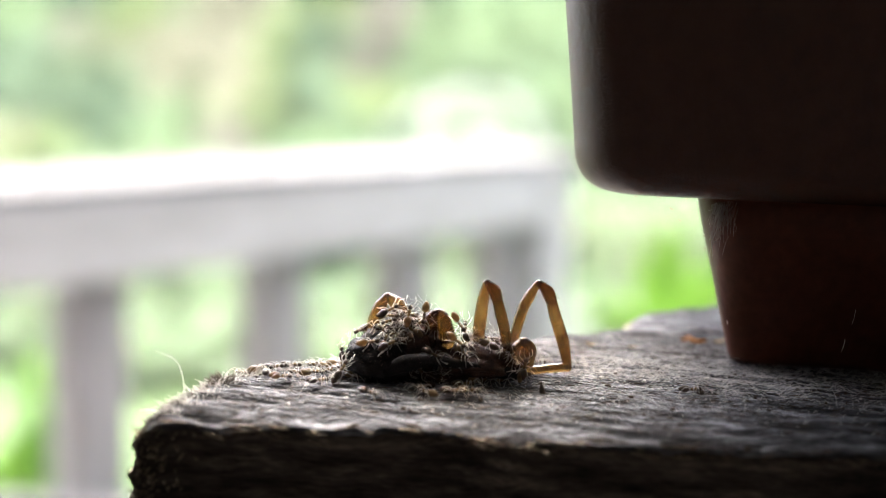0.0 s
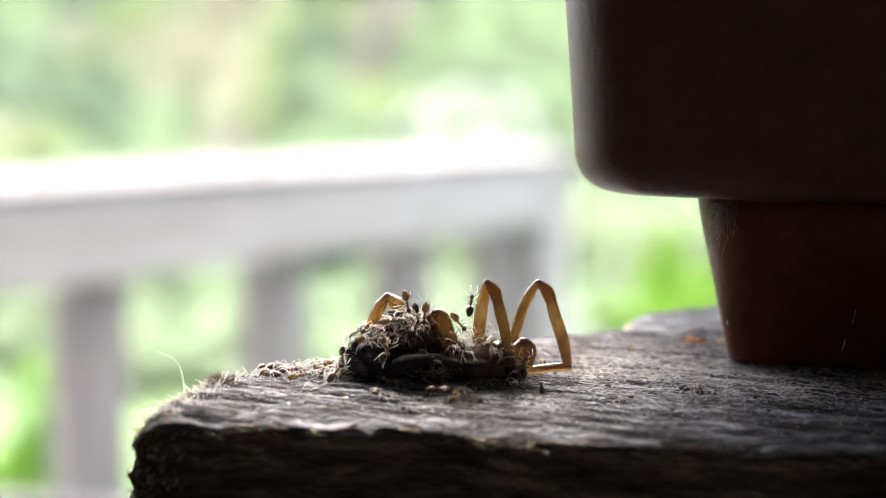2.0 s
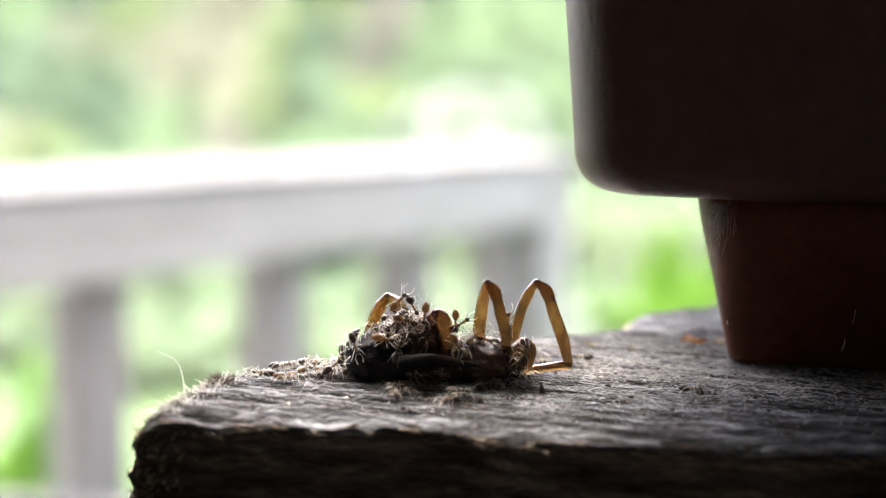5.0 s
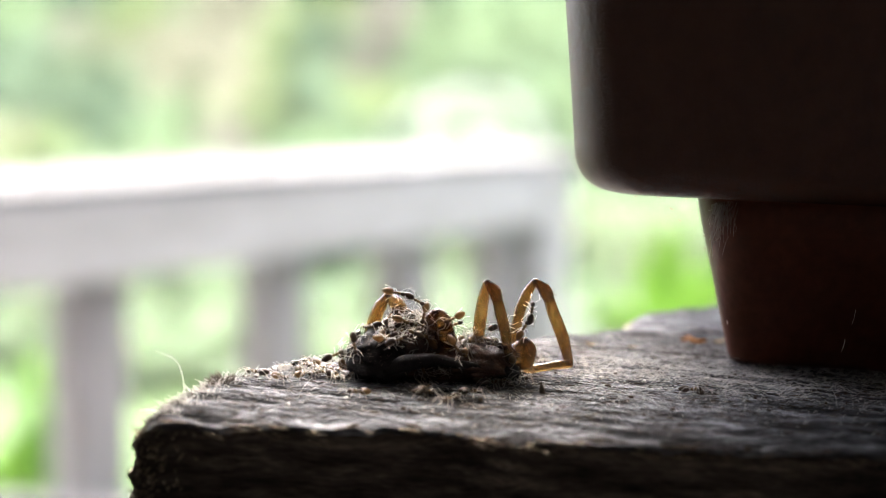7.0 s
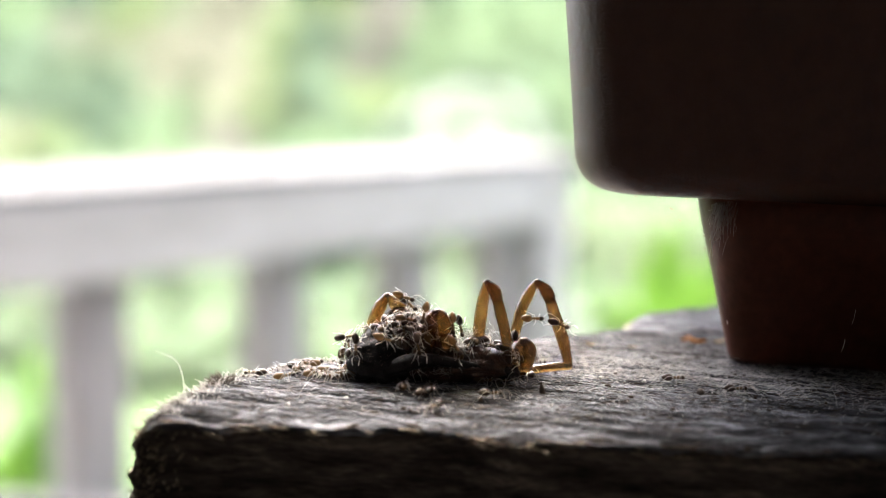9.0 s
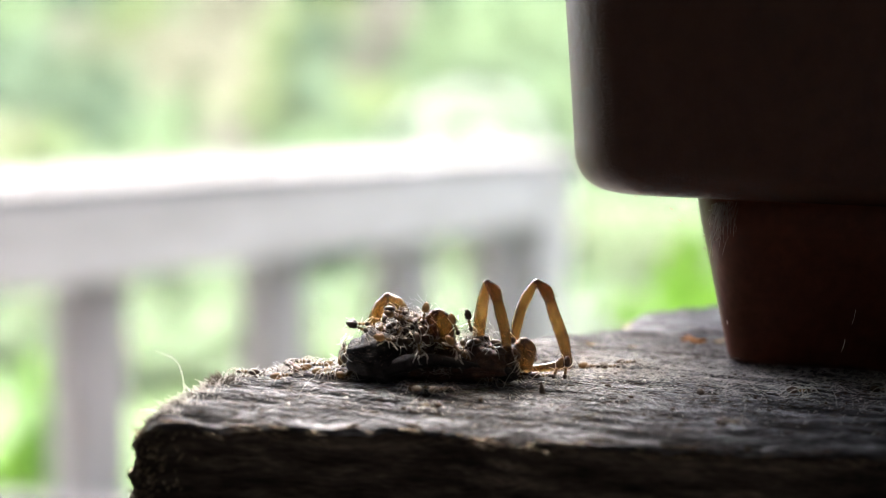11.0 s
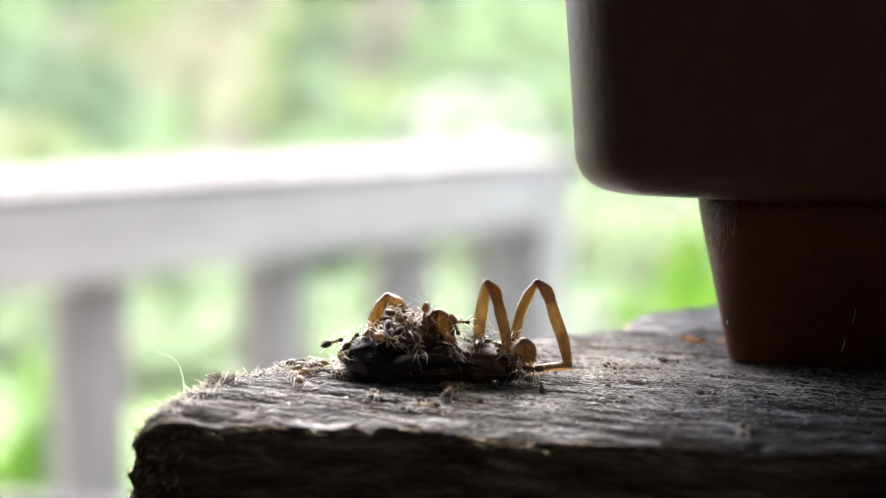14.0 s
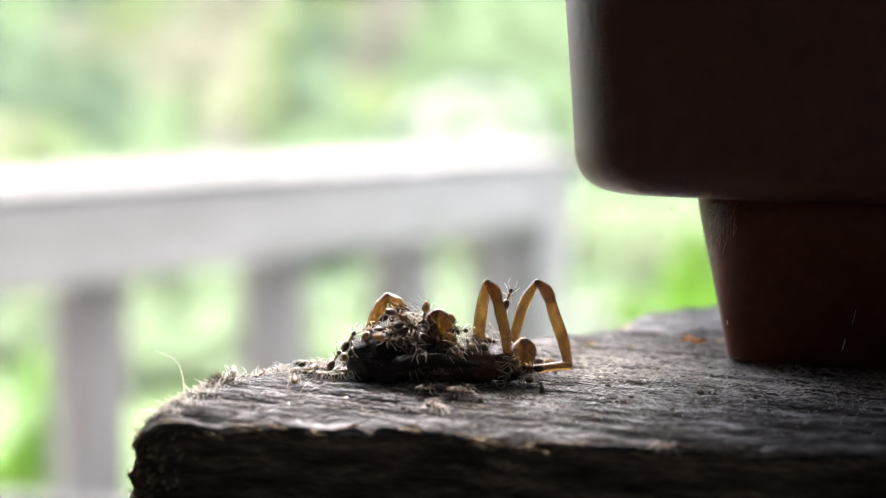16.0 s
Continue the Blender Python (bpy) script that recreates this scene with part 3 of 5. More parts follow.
def fibres(name, seed, count, area, length, thick, lift, lie, mat, label, along=None, steps=6):
    """Loose curled fibres standing on the wood."""
    rng = random.Random(seed)
    bm = bmesh.new()
    for _ in range(count):
        x, y = area(rng)
        if y < front_y(x) + 0.0003 or x < end_x(y) - 0.0003:
            continue
        z = board_z(x, y) - 0.0001
        a = rng.uniform(0, 6.28) if along is None else rng.choice((0, math.pi)) + rng.gauss(-0.28, along)
        ln = length * rng.uniform(0.35, 1.2)
        d = Vector((math.cos(a), math.sin(a) * 0.7, 0))
        e = Vector((-d.y, d.x, 0)) * rng.uniform(-0.4, 0.4)
        up = rng.uniform(*lift)
        p = Vector((x, y, z))
        pts = curve_points([p, p + d * ln * 0.4 * lie + e * ln * 0.5 + Vector((0, 0, up * ln * 0.7)), p + d * ln * lie + Vector((0, 0, up * ln))], steps)
        t = thick * rng.uniform(0.6, 1.3)
        tube(bm, pts, [t * (1 - 0.7 * (k / (steps - 1)) ** 2) for k in range(steps)], 3, cap=False)
    ob = part(name, bm, mat, table, label)
    return tagged(ob, kind="stuff")


fibres("top_fibre", 5, 5200, lambda r: (r.uniform(-0.024, 0.080), r.gauss(0.172, 0.011)), 0.0007, 0.00004, (0.05, 0.7), 1.0, FIBRE, "pale curled fibres raised from the weathered wood", 0.55)
fibres("surface_strand", 15, 15000, lambda r: (r.uniform(-0.033, 0.085), r.triangular(0.1530, 0.195, 0.180)), 0.0013, 0.00008, (0.0, 0.20), 1.0, STRAND, "grey weathered strands along the grain", 0.25, 4)
fibres("dark_gap_strand", 16, 15000, lambda r: (r.uniform(-0.033, 0.085), r.uniform(0.1495, 0.190)), 0.0012, 0.00010, (-0.02, 0.12), 1.0, SPLINTER, "dark weathered strands along the grain", 0.2, 4)
fibres("dust_fibre", 17, 12000, lambda r: (r.gauss(0.036, 0.015), r.gauss(0.1740, 0.0050)), 0.0007, 0.00004, (0.0, 0.45), 1.0, FIBRE, "pale mat of broken wood fibres beside the planter", 0.6, 4)
# Extra pale fibres stand in for stronger light on the plank's back.
fibres("pale_dust", 20, 7000, lambda r: (r.uniform(0.014, 0.052), r.triangular(0.170, 0.206, 0.176)), 0.0006, 0.00005, (0.0, 0.5), 1.0, FIBRE, "short pale broken fibres, added to brighten the wood in place of light", 0.6, 4)
fibres("long_fibre", 9, 90, lambda r: (r.uniform(-0.02, 0.085), r.uniform(0.155, 0.180)), 0.0032, 0.00004, (0.1, 0.9), 1.0, FIBRE, "long pale fibres lifting off the wood")
fibres("stray_fibre", 19, 150, lambda r: (r.uniform(0.036, 0.078), r.uniform(0.160, 0.172)), 0.0026, 0.00005, (0.05, 0.8), 1.0, FIBRE, "long pale fibres standing off the wood by the planter")
fibres("end_fibre", 6, 1200, lambda r: (lambda y: (end_x(y) + abs(r.gauss(0, 0.0012)) - 0.0002, y))(r.uniform(0.1505, 0.180)), 0.0009, 0.00012, (0.2, 1.0), 0.8, SPLINTER, "dark frayed wood fibres at the broken end")
fibres("dark_tuft", 8, 70, lambda r: (-0.0303 + r.gauss(0, 0.0010), 0.1610 + r.gauss(0, 0.0006)), 0.0017, 0.00013, (0.5, 1.1), 0.6, SPLINTER, "tuft of dark splinters at the broken end")
fibres("pale_end_fibre", 7, 1500, lambda r: (lambda y: (end_x(y) + abs(r.gauss(0, 0.002)), y))(r.uniform(0.1508, 0.18)), 0.0014, 0.00005, (0.2, 1.0), 0.8, FIBRE, "pale frayed wood fibres at the broken end")


def end_splinters():
    """Torn fibres that stand out of the end grain and the front edge."""
    rng = random.Random(21)
    bm = bmesh.new()
    for _ in range(1100):
        y = rng.uniform(0.1503, 0.176)
        d = rng.uniform(0.0, 0.016)
        x = end_x(y) - end_bulge(d)
        p = Vector((x + 0.0004, y, board_z(end_x(y), y) - d))
        ln = rng.uniform(0.0004, 0.0015)
        tip = p + Vector((-ln, rng.gauss(0, 0.4) * ln, rng.gauss(-0.1, 0.5) * ln))
        t = rng.uniform(0.00008, 0.0003)
        tube(bm, [p, (p + tip) / 2 + Vector((0, 0, rng.gauss(0, 0.00012))), tip], [t, t * 0.8, t * 0.15], 5, cap=False)
    for _ in range(220):
        x = rng.uniform(-0.035, 0.06)
        p = Vector((x, front_y(x) - 0.0004, board_z(x, front_y(x) + 0.0006) - rng.uniform(0, 0.0018)))
        ln = rng.uniform(0.0004, 0.0030)
        tip = p + Vector((rng.choice((-1, 1)) * ln, -rng.uniform(0.0001, 0.0007), rng.gauss(-0.15, 0.15) * ln))
        t = rng.uniform(0.00006, 0.0002)
        tube(bm, [p, (p + tip) / 2, tip], [t, t * 0.9, t * 0.2], 5, cap=False)
    torn = bmesh.new()
    for _ in range(34):
        x = rng.uniform(-0.034, 0.03)
        p = Vector((x, front_y(x) - 0.0006, board_z(x, front_y(x) + 0.0006) - rng.uniform(0.0003, 0.0016)))
        ln = rng.uniform(0.0008, 0.0045)
        tip = p + Vector((ln, -rng.uniform(0.0003, 0.0011), rng.gauss(-0.05, 0.1) * ln))
        t = rng.uniform(0.00012, 0.00038)
        tube(torn, [p, (p + tip) / 2 + Vector((0, -0.0002, rng.gauss(0, 0.0001))), tip], [t * 0.5, t, t * 0.15], 5, cap=False, squash=0.6)
    # torn chips on the end grain and round its front corner
    for _ in range(800):
        d = rng.uniform(0.0002, 0.017)
        ln = rng.uniform(0.0003, 0.0011)
        if rng.random() < 0.7:
            y = rng.uniform(0.1503, 0.172)
            c = Vector((end_x(y) - end_bulge(d) - rng.uniform(-0.0002, 0.0010), y, board_z(end_x(y), y) - d))
        else:
            x = end_x(0.1503) + abs(rng.gauss(0, 0.0028)) - end_bulge(d)
            c = Vector((x, front_y(x) - rng.uniform(0.0, 0.0006), board_z(x, front_y(x) + 0.0006) - d - 0.0004))
        tip = c + Vector((-rng.uniform(0.1, 0.8) * ln, -rng.uniform(0.0, 0.7) * ln, rng.gauss(0.1, 0.6) * ln))
        t = rng.uniform(0.00010, 0.00030)
        tube(torn, [c, (c + tip) / 2, tip], [t * 0.6, t, t * 0.2], 5, cap=False, squash=0.5)
    tagged(part("torn_fibre", torn, TORN, table, "brown torn strips of wood along the front edge"), kind="stuff")
    return tagged(part("end_splinter", bm, SPLINTER, table, "torn dark wood splinters"), kind="stuff")


end_splinters()


def strand(name, points, r, mat, label, category):
    bm = bmesh.new()
    n = 18
    tube(bm, curve_points(points, n), [r * (1 - 0.6 * i / n) for i in range(n)], 5)
    return tagged(part(name, bm, mat, None), label, category)


strand("loose_thread", [(-0.0338, 0.157, 0.7790), (-0.0341, 0.1572, 0.7815), (-0.0352, 0.1575, 0.7838), (-0.0380, 0.158, 0.7848)], 0.00007, THREAD, "fine pale thread curling up from the plank's frayed end", "thread")
for i, (dx, dz) in enumerate(((0, 0), (0.0003, -0.0009), (0.0006, -0.0016))):
    strand("loose_thread", [(-0.0350 + dx, 0.1515, 0.7775 + dz), (-0.0366 + dx, 0.1513, 0.7787 + dz), (-0.0384 + dx, 0.1512, 0.7786 + dz)], 0.00007, THREAD,
           "short pale thread caught on the plank's frayed end", "thread")


# ---------------------------------------------------------------- planter
def rounded_ring(half_x, half_y, r, steps=10):
    out = []
    for cx, cy, a0 in ((1, 1, 0), (-1, 1, 90), (-1, -1, 180), (1, -1, 270)):
        for k in range(steps + 1):
            a = radians(a0 + 90 * k / steps)
            out.append((cx * (half_x - r) + r * math.cos(a), cy * (half_y - r) + r * math.sin(a)))
    return out


def lofted(profile, bottom=True, top=False, taper=0.30):
    """Closed rounded-rectangular walls through (half_x, half_y, corner radius, z), narrower towards the back."""
    bm = bmesh.new()
    rings = [[bm.verts.new((x * (1 - taper * (y + hy) / (2 * hy)), y, z)) for x, y in rounded_ring(hx, hy, r)] for hx, hy, r, z in profile]
    n = len(rings[0])
    for a, b in zip(rings, rings[1:]):
        for k in range(n):
            bm.faces.new((a[k], a[(k + 1) % n], b[(k + 1) % n], b[k]))
    if bottom:
        bm.faces.new(rings[0][::-1])
    if top:
        bm.faces.new(rings[-1])
    return bm


POT = pose(0.0818, 0.2075, BOARD + 0.0002, 0, 0, -6.0)
pot = thing("planter", POT, "dark reddish-brown plastic planter with rounded corners, standing on the plank", "planter")
foot_prof = [(d + 0.0394, d + 0.0360, 0.008 + d, z) for d, z in
             ((-0.0055, 0.0), (-0.0048, 0.0001), (-0.0043, 0.0005), (-0.0038, 0.0012), (-0.0032, 0.0030), (-0.0021, 0.006), (0.0006, 0.014), (0.0034, 0.022), (0.0051, 0.0280))]
part("foot", lofted(foot_prof, top=True, taper=0.46), PLASTIC_SMOOTH, pot, "narrower tapered foot of the planter")
body_prof = [(0.0553, 0.0433, 0.0075, 0.0264)]
R = 0.0062
for k in range(1, 9):
    a = radians(90 * k / 8)
    body_prof.append((0.0553 + R * math.sin(a), 0.0433 + R * math.sin(a), 0.0075 + 0.5 * R * math.sin(a), 0.0264 + R * (1 - math.cos(a))))
top_x, top_y = body_prof[-1][0], body_prof[-1][1]
for z in (0.040, 0.048, 0.06, 0.08, 0.10, 0.12):
    k = (z - 0.0332) * 0.115
    body_prof.append((top_x + k, top_y + k, 0.0106, z))
k = (0.12 - 0.0332) * 0.115
for dx, z in ((0.004, 0.121), (0.004, 0.132), (0.002, 0.1335), (-0.002, 0.132), (-0.003, 0.12), (-0.008, 0.06), (-0.012, 0.034)):
    body_prof.append((top_x + k + dx, top_y + k + dx, 0.0106, z))
part("body", lofted(body_prof, top=True), PLASTIC, pot, "upper body with a fine orange-peel texture")
bm = lofted([(0.058, 0.046, 0.012, 0.110), (0.058, 0.046, 0.012, 0.118)], top=True)
part("soil", bm, SOIL, pot)


def cobweb():
    """Dusty wisps stuck to the foot's upper edge, with a slack thread or two."""
    rng = random.Random(11)
    bm = bmesh.new()
    for _ in range(190):
        a = Vector((0.0383 + abs(rng.gauss(0, 0.0013)), 0.1716 + rng.uniform(-0.001, 0.0006), BOARD + 0.0260 - abs(rng.gauss(0, 0.0020))))
        b = a + Vector((rng.gauss(-0.0002, 0.00035), rng.gauss(0, 0.0003), -abs(rng.gauss(0.0016, 0.0012))))
        r = rng.uniform(0.000010, 0.000024)
        tube(bm, curve_points([a, a.lerp(b, 0.4) + Vector((rng.gauss(0, 0.00022), 0, 0)), b], 7), r, 3, cap=False)
    for _ in range(12):
        p = Vector((0.0390 + rng.gauss(0, 0.0006), 0.1716, BOARD + 0.0245 + rng.gauss(0, 0.0008)))
        ellipsoid(bm, p, [rng.uniform(0.00004, 0.00010) for _ in range(3)], u=6, v=4, lump=0.5, lump_scale=3)
    return tagged(part("cobweb", bm, WEB, None), "grey dusty cobweb under the planter's overhang", "cobweb")


cobweb()


# ---------------------------------------------------------------- spider
SP = Vector((0.0, 0.166, BOARD))
spider = thing("spider", SP, "dead spider with folded amber legs on the plank, swarmed by ants", "spider")


def sp_tube(name, pts, radii, mat, parent, n=12, sides=12, bristles=0, seed=0, squash=1.0, bands=False):
    """One limb segment, with stiff hairs, in millimetres about the spider's base."""
    bm = bmesh.new()
    cp = [q * 0.001 for q in curve_points(pts, n)]
    rr = [0.001 * float(np.interp(i / (n - 1), np.linspace(0, 1, len(radii)), radii)) for i in range(n)]
    first, last = (cp[0] - cp[1]).normalized(), (cp[-1] - cp[-2]).normalized()
    domed = [cp[0] + first * rr[0] * k for k in (0.6, 0.35)] + cp + [cp[-1] + last * rr[-1] * k for k in (0.35, 0.6)]
    tube(bm, domed, [rr[0] * 0.4, rr[0] * 0.8, *rr, rr[-1] * 0.8, rr[-1] * 0.4], sides, squash=squash)
    ob = part(name, bm, mat, parent)
    if bands:
        me = ob.data
        me.materials.append(LEG_DARK)
        for poly in me.polygons:
            row = poly.index // sides
            if row < 5 or row > n - 2:
                poly.material_index = 1
    if bristles:
        rng = random.Random(seed)
        bm = bmesh.new()
        for _ in range(bristles):
            k = rng.randrange(1, n - 1)
            way = (cp[k + 1] - cp[k - 1]).normalized()
            out = (way.orthogonal().normalized())
            out = Matrix.Rotation(rng.uniform(0, 6.28), 3, way) @ out
            p = cp[k] + out * rr[k] * 0.9 + way * rng.uniform(-0.0002, 0.0002)
            ln = rng.uniform(0.0003, 0.0008) * (1 if rng.random() < 0.9 else 1.8)
            tip = p + out * ln * 0.8 + way * ln * 0.6
            tube(bm, [p, (p + tip) / 2 + way * 0.1 * ln, tip], [0.000024, 0.000020, 0.000007], 3, cap=False)
        part("bristle", bm, BRISTLE, ob if parent is spider else parent)
    return ob


def black_part(name, blobs, seed, hair=0, mat=BODY_BLACK):
    bm = bmesh.new()
    for c, r in blobs:
        ellipsoid(bm, Vector(c) * 0.001, [q * 0.001 for q in r], u=40, v=26, lump=0.22, lump_scale=3.4)
    ob = part(name, bm, mat, spider)
    if hair:
        rng = random.Random(seed)
        bm = bmesh.new()
        for _ in range(hair):
            c, r = rng.choice(blobs)
            d = Vector((rng.gauss(0, 1), rng.gauss(0, 1), abs(rng.gauss(0, 1)))).normalized()
            p = Vector((c[0] + d.x * r[0], c[1] + d.y * r[1], c[2] + d.z * r[2])) * 0.001
            tip = p + (d + Vector((-0.7, 0, 0.1))).normalized() * rng.uniform(0.0002, 0.0006)
            tube(bm, [p, tip], [0.00002, 0.000005], 3, cap=False)
        part("fur", bm, BRISTLE, ob)
    return ob


ABDOMEN = ((-7.9, 0.2, 2.9), (5.1, 4.6, 3.9))
WAIST = ((-3.4, 0.8, 3.9), (3.9, 3.4, 4.2))
THORAX = ((4.6, 0.3, 2.7), (5.8, 4.2, 2.7))
MOUND = (ABDOMEN, WAIST, THORAX)
black_part("abdomen", [ABDOMEN, ((-10.0, 0.2, 2.6), (2.8, 3.0, 2.7))], 3, 1400)
black_part("cephalothorax", [WAIST, THORAX, ((-0.6, -0.6, 1.5), (5.0, 2.6, 1.8))], 4, 1200, BODY_BROWN)
black_part("jaw", [((9.2, -1.0, 1.6), (2.0, 1.6, 1.4))], 5, 40)


def leg(pts_list, radii_list, mats, seed, dist=45):
    """A leg: upper part first, the others hang on it."""
    names = ("leg", "patella", "tibia", "metatarsus")
    root = None
    for i, (pts, radii, mat) in enumerate(zip(pts_list, radii_list, mats)):
        ob = sp_tube(names[i], pts, radii, mat, root or spider, n=44, sides=20, bristles=dist, seed=seed + i, bands=mat is LEG_AMBER)
        root = root or ob
    return root


# far folded leg behind the abdomen
leg_back = leg([[(-10.3, 2.2, 4.2), (-9.25, 2.2, 8.1), (-8.5, 2.2, 9.9), (-7.6, 2.2, 11.5)], [(-7.6, 2.2, 11.45), (-6.45, 2.0, 10.4), (-5.45, 1.7, 9.0), (-4.6, 1.4, 7.0)]],
               [[0.80, 0.94, 0.92, 0.40], [0.40, 1.08, 1.10, 0.8]], [LEG_AMBER, LEG_AMBER], 20)
leg_mid = leg([[(-1.3, -1.2, 5.2), (-1.25, -1.3, 8.6), (-0.75, -1.3, 9.95)], [(-0.6, -1.3, 10.0), (0.35, -1.1, 8.9), (1.3, -0.9, 5.6)]],
              [[0.80, 0.95, 0.60], [0.60, 1.05, 1.20]], [LEG_RED, LEG_DARK], 30)
leg_tall = leg([[(5.3, 0.6, 4.6), (5.6, 0.4, 9.3), (5.9, 0.2, 12.1), (6.15, 0.0, 14.2)], [(6.2, 0.0, 14.25), (7.3, -0.2, 13.1), (7.75, -0.4, 11.95)],
                [(7.80, -0.4, 11.75), (8.35, -0.6, 9.8), (9.1, -0.8, 7.0), (9.7, -1.0, 2.9)]],
               [[0.86, 0.92, 0.80, 0.42], [0.42, 0.90, 0.82], [0.74, 0.82, 0.76, 0.56]], [LEG_AMBER, LEG_RED, LEG_DARK], 50, 70)
leg_long = leg([[(10.3, 2.8, 4.4), (11.3, 3.1, 9.4), (12.3, 3.3, 11.9), (13.4, 3.4, 13.85)], [(13.4, 3.4, 13.9), (14.75, 3.4, 12.65), (15.38, 3.4, 11.45)],
                [(15.45, 3.4, 11.25), (16.1, 3.4, 9.3), (17.5, 3.4, 5.7), (18.5, 3.4, 2.1)], [(18.75, 3.4, 1.8), (16.45, 3.2, 1.6), (13.25, 2.8, 1.1), (10.8, 2.0, 0.7)]],
               [[0.70, 0.80, 0.80, 0.42], [0.42, 0.92, 0.86], [0.78, 0.88, 0.92, 0.66], [0.62, 0.64, 0.60, 0.45]], [LEG_AMBER, LEG_RED, LEG_AMBER, LEG_DARK], 60, 70)
leg_short = leg([[(10.7, 0.2, 1.6), (11.0, 0.3, 4.6), (11.8, 0.4, 6.0)], [(11.85, 0.4, 6.0), (12.75, 0.4, 4.5), (12.3, 0.4, 1.9)]],
                [[0.85, 1.0, 0.6], [0.6, 0.92, 0.8]], [LEG_AMBER, LEG_DARK], 80)
leg_tuck = leg([[(7.4, -3.0, 2.6), (3.2, -3.6, 3.2), (-0.9, -4.0, 3.8), (-4.6, -4.1, 3.2), (-7.4, -3.7, 1.8)]], [[0.5, 0.6, 0.9, 1.25, 0.8]], [BODY_BLACK], 90)


def silk(spots, seed):
    """Torn silk tangled on the body: spot, spread and number of threads, in millimetres."""
    rng = random.Random(seed)
    bm = bmesh.new()
    for c, spread, count in spots:
        for _ in range(count):
            p = Vector([q + rng.gauss(0, w) for q, w in zip(c, spread)])
            d = Vector((rng.gauss(0, 1), rng.gauss(0, 0.6), rng.gauss(0.2, 0.8)))
            e = p + d * rng.uniform(0.3, 1.0)
            mid = (p + e) / 2 + Vector((rng.gauss(0, 0.25), rng.gauss(0, 0.2), rng.gauss(0, 0.25)))
            tube(bm, [q * 0.001 for q in curve_points([p, mid, e], 5)], 0.000022, 3, cap=False)
    return part("silk", bm, WEB, spider, "pale torn silk clinging to the body")


silk((((4.0, -0.3, 6.2), (0.7, 0.8, 0.7), 150), ((-3.6, -1.0, 9.2), (1.6, 0.8, 0.8), 110), ((-11.8, -1.0, 4.4), (0.8, 0.8, 0.9), 90),
      ((0.2, -4.4, 2.2), (1.2, 0.4, 0.30), 26), ((7.4, 0.2, 6.0), (0.6, 0.8, 0.8), 60)), 95)


# ---------------------------------------------------------------- ants
def ant_kind(amber, label, seed):
    """An ant about 2.4 mm long, head towards +x, feet at z = 0."""
    rng = random.Random(seed)
    a = thing("ant", (0, 0, -0.5), label, "ant", "ants round the spider")
    mm = 0.00122
    back = ANT_AMBER if amber else ANT_DARK

    def blob(name, c, r, mat, label=""):
        bm = bmesh.new()
        ellipsoid(bm, Vector(c) * mm, [q * mm for q in r], u=10, v=8)
        return part(name, bm, mat, a, label)

    blob("head", (0.95, 0, 0.62), (0.31, 0.27, 0.24), ANT_DARK)
    bm = bmesh.new()
    for c, r in (((0.48, 0, 0.62), (0.30, 0.19, 0.20)), ((0.14, 0, 0.58), (0.26, 0.17, 0.18)), ((-0.12, 0, 0.52), (0.12, 0.09, 0.12))):
        ellipsoid(bm, Vector(c) * mm, [q * mm for q in r], u=8, v=6)
    part("thorax", bm, ANT_AMBER, a)
    bm = bmesh.new()
    for w in ellipsoid(bm, (0, 0, 0), (0.66 * mm, 0.42 * mm, 0.40 * mm), u=14, v=10):
        k = w.co.x / (0.66 * mm)
        w.co.y *= 1 + 0.25 * k
        w.co.z *= 1 + 0.22 * k
        w.co += Vector((-0.80, 0, 0.62)) * mm
    part("gaster", bm, back, a)
    for s in (-1, 1):
        bm = bmesh.new()
        j = rng.uniform(-0.15, 0.15)
        tube(bm, [Vector(q) * mm for q in ((1.15, 0.14 * s, 0.70), (1.46, 0.48 * s + j, 1.02), (1.56, 0.56 * s + j, 0.96), (2.25, 0.46 * s + j, 0.50 + j))],
             [0.036 * mm, 0.032 * mm, 0.032 * mm, 0.042 * mm], 5)
        part("antenna", bm, ANT_LEG, a)
        for x, fx, kx in ((0.50, 1.05, 0.82), (0.22, 0.25, 0.24), (0.02, -0.95, -0.45)):
            bm = bmesh.new()
            d = rng.uniform(-0.34, 0.34)
            bend = curve_points([Vector(q) * mm for q in ((x, 0.12 * s, 0.48), (kx * 1.1 + d * 0.7, (0.46 + 0.3 * d) * s, 0.88), (fx * 1.1 + d * 1.3, (0.64 + 0.5 * d) * s, 0.34), (fx * 1.3 + d * 1.6, (0.80 + 0.6 * d) * s, 0.0))], 8)
            tube(bm, bend, [q * mm for q in (0.034, 0.044, 0.046, 0.041, 0.036, 0.032, 0.027, 0.021)], 5)
            part("leg", bm, ANT_LEG, a)
    return a
ANT_KINDS = {True: [ant_kind(True, "small ant with a translucent amber abdomen and pale legs", q) for q in (1, 3, 5)],
             False: [ant_kind(False, "small dark brown ant with pale legs", q) for q in (2, 4, 6)]}
ROWS = []


def frame_of(fwd, up, at):
    """A pose from the way ahead, the way up and a place."""
    up = up.normalized()
    fwd = (fwd - up * fwd.dot(up)).normalized()
    m = Matrix((fwd, up.cross(fwd), up)).transposed().to_4x4()
    m.translation = at
    return m


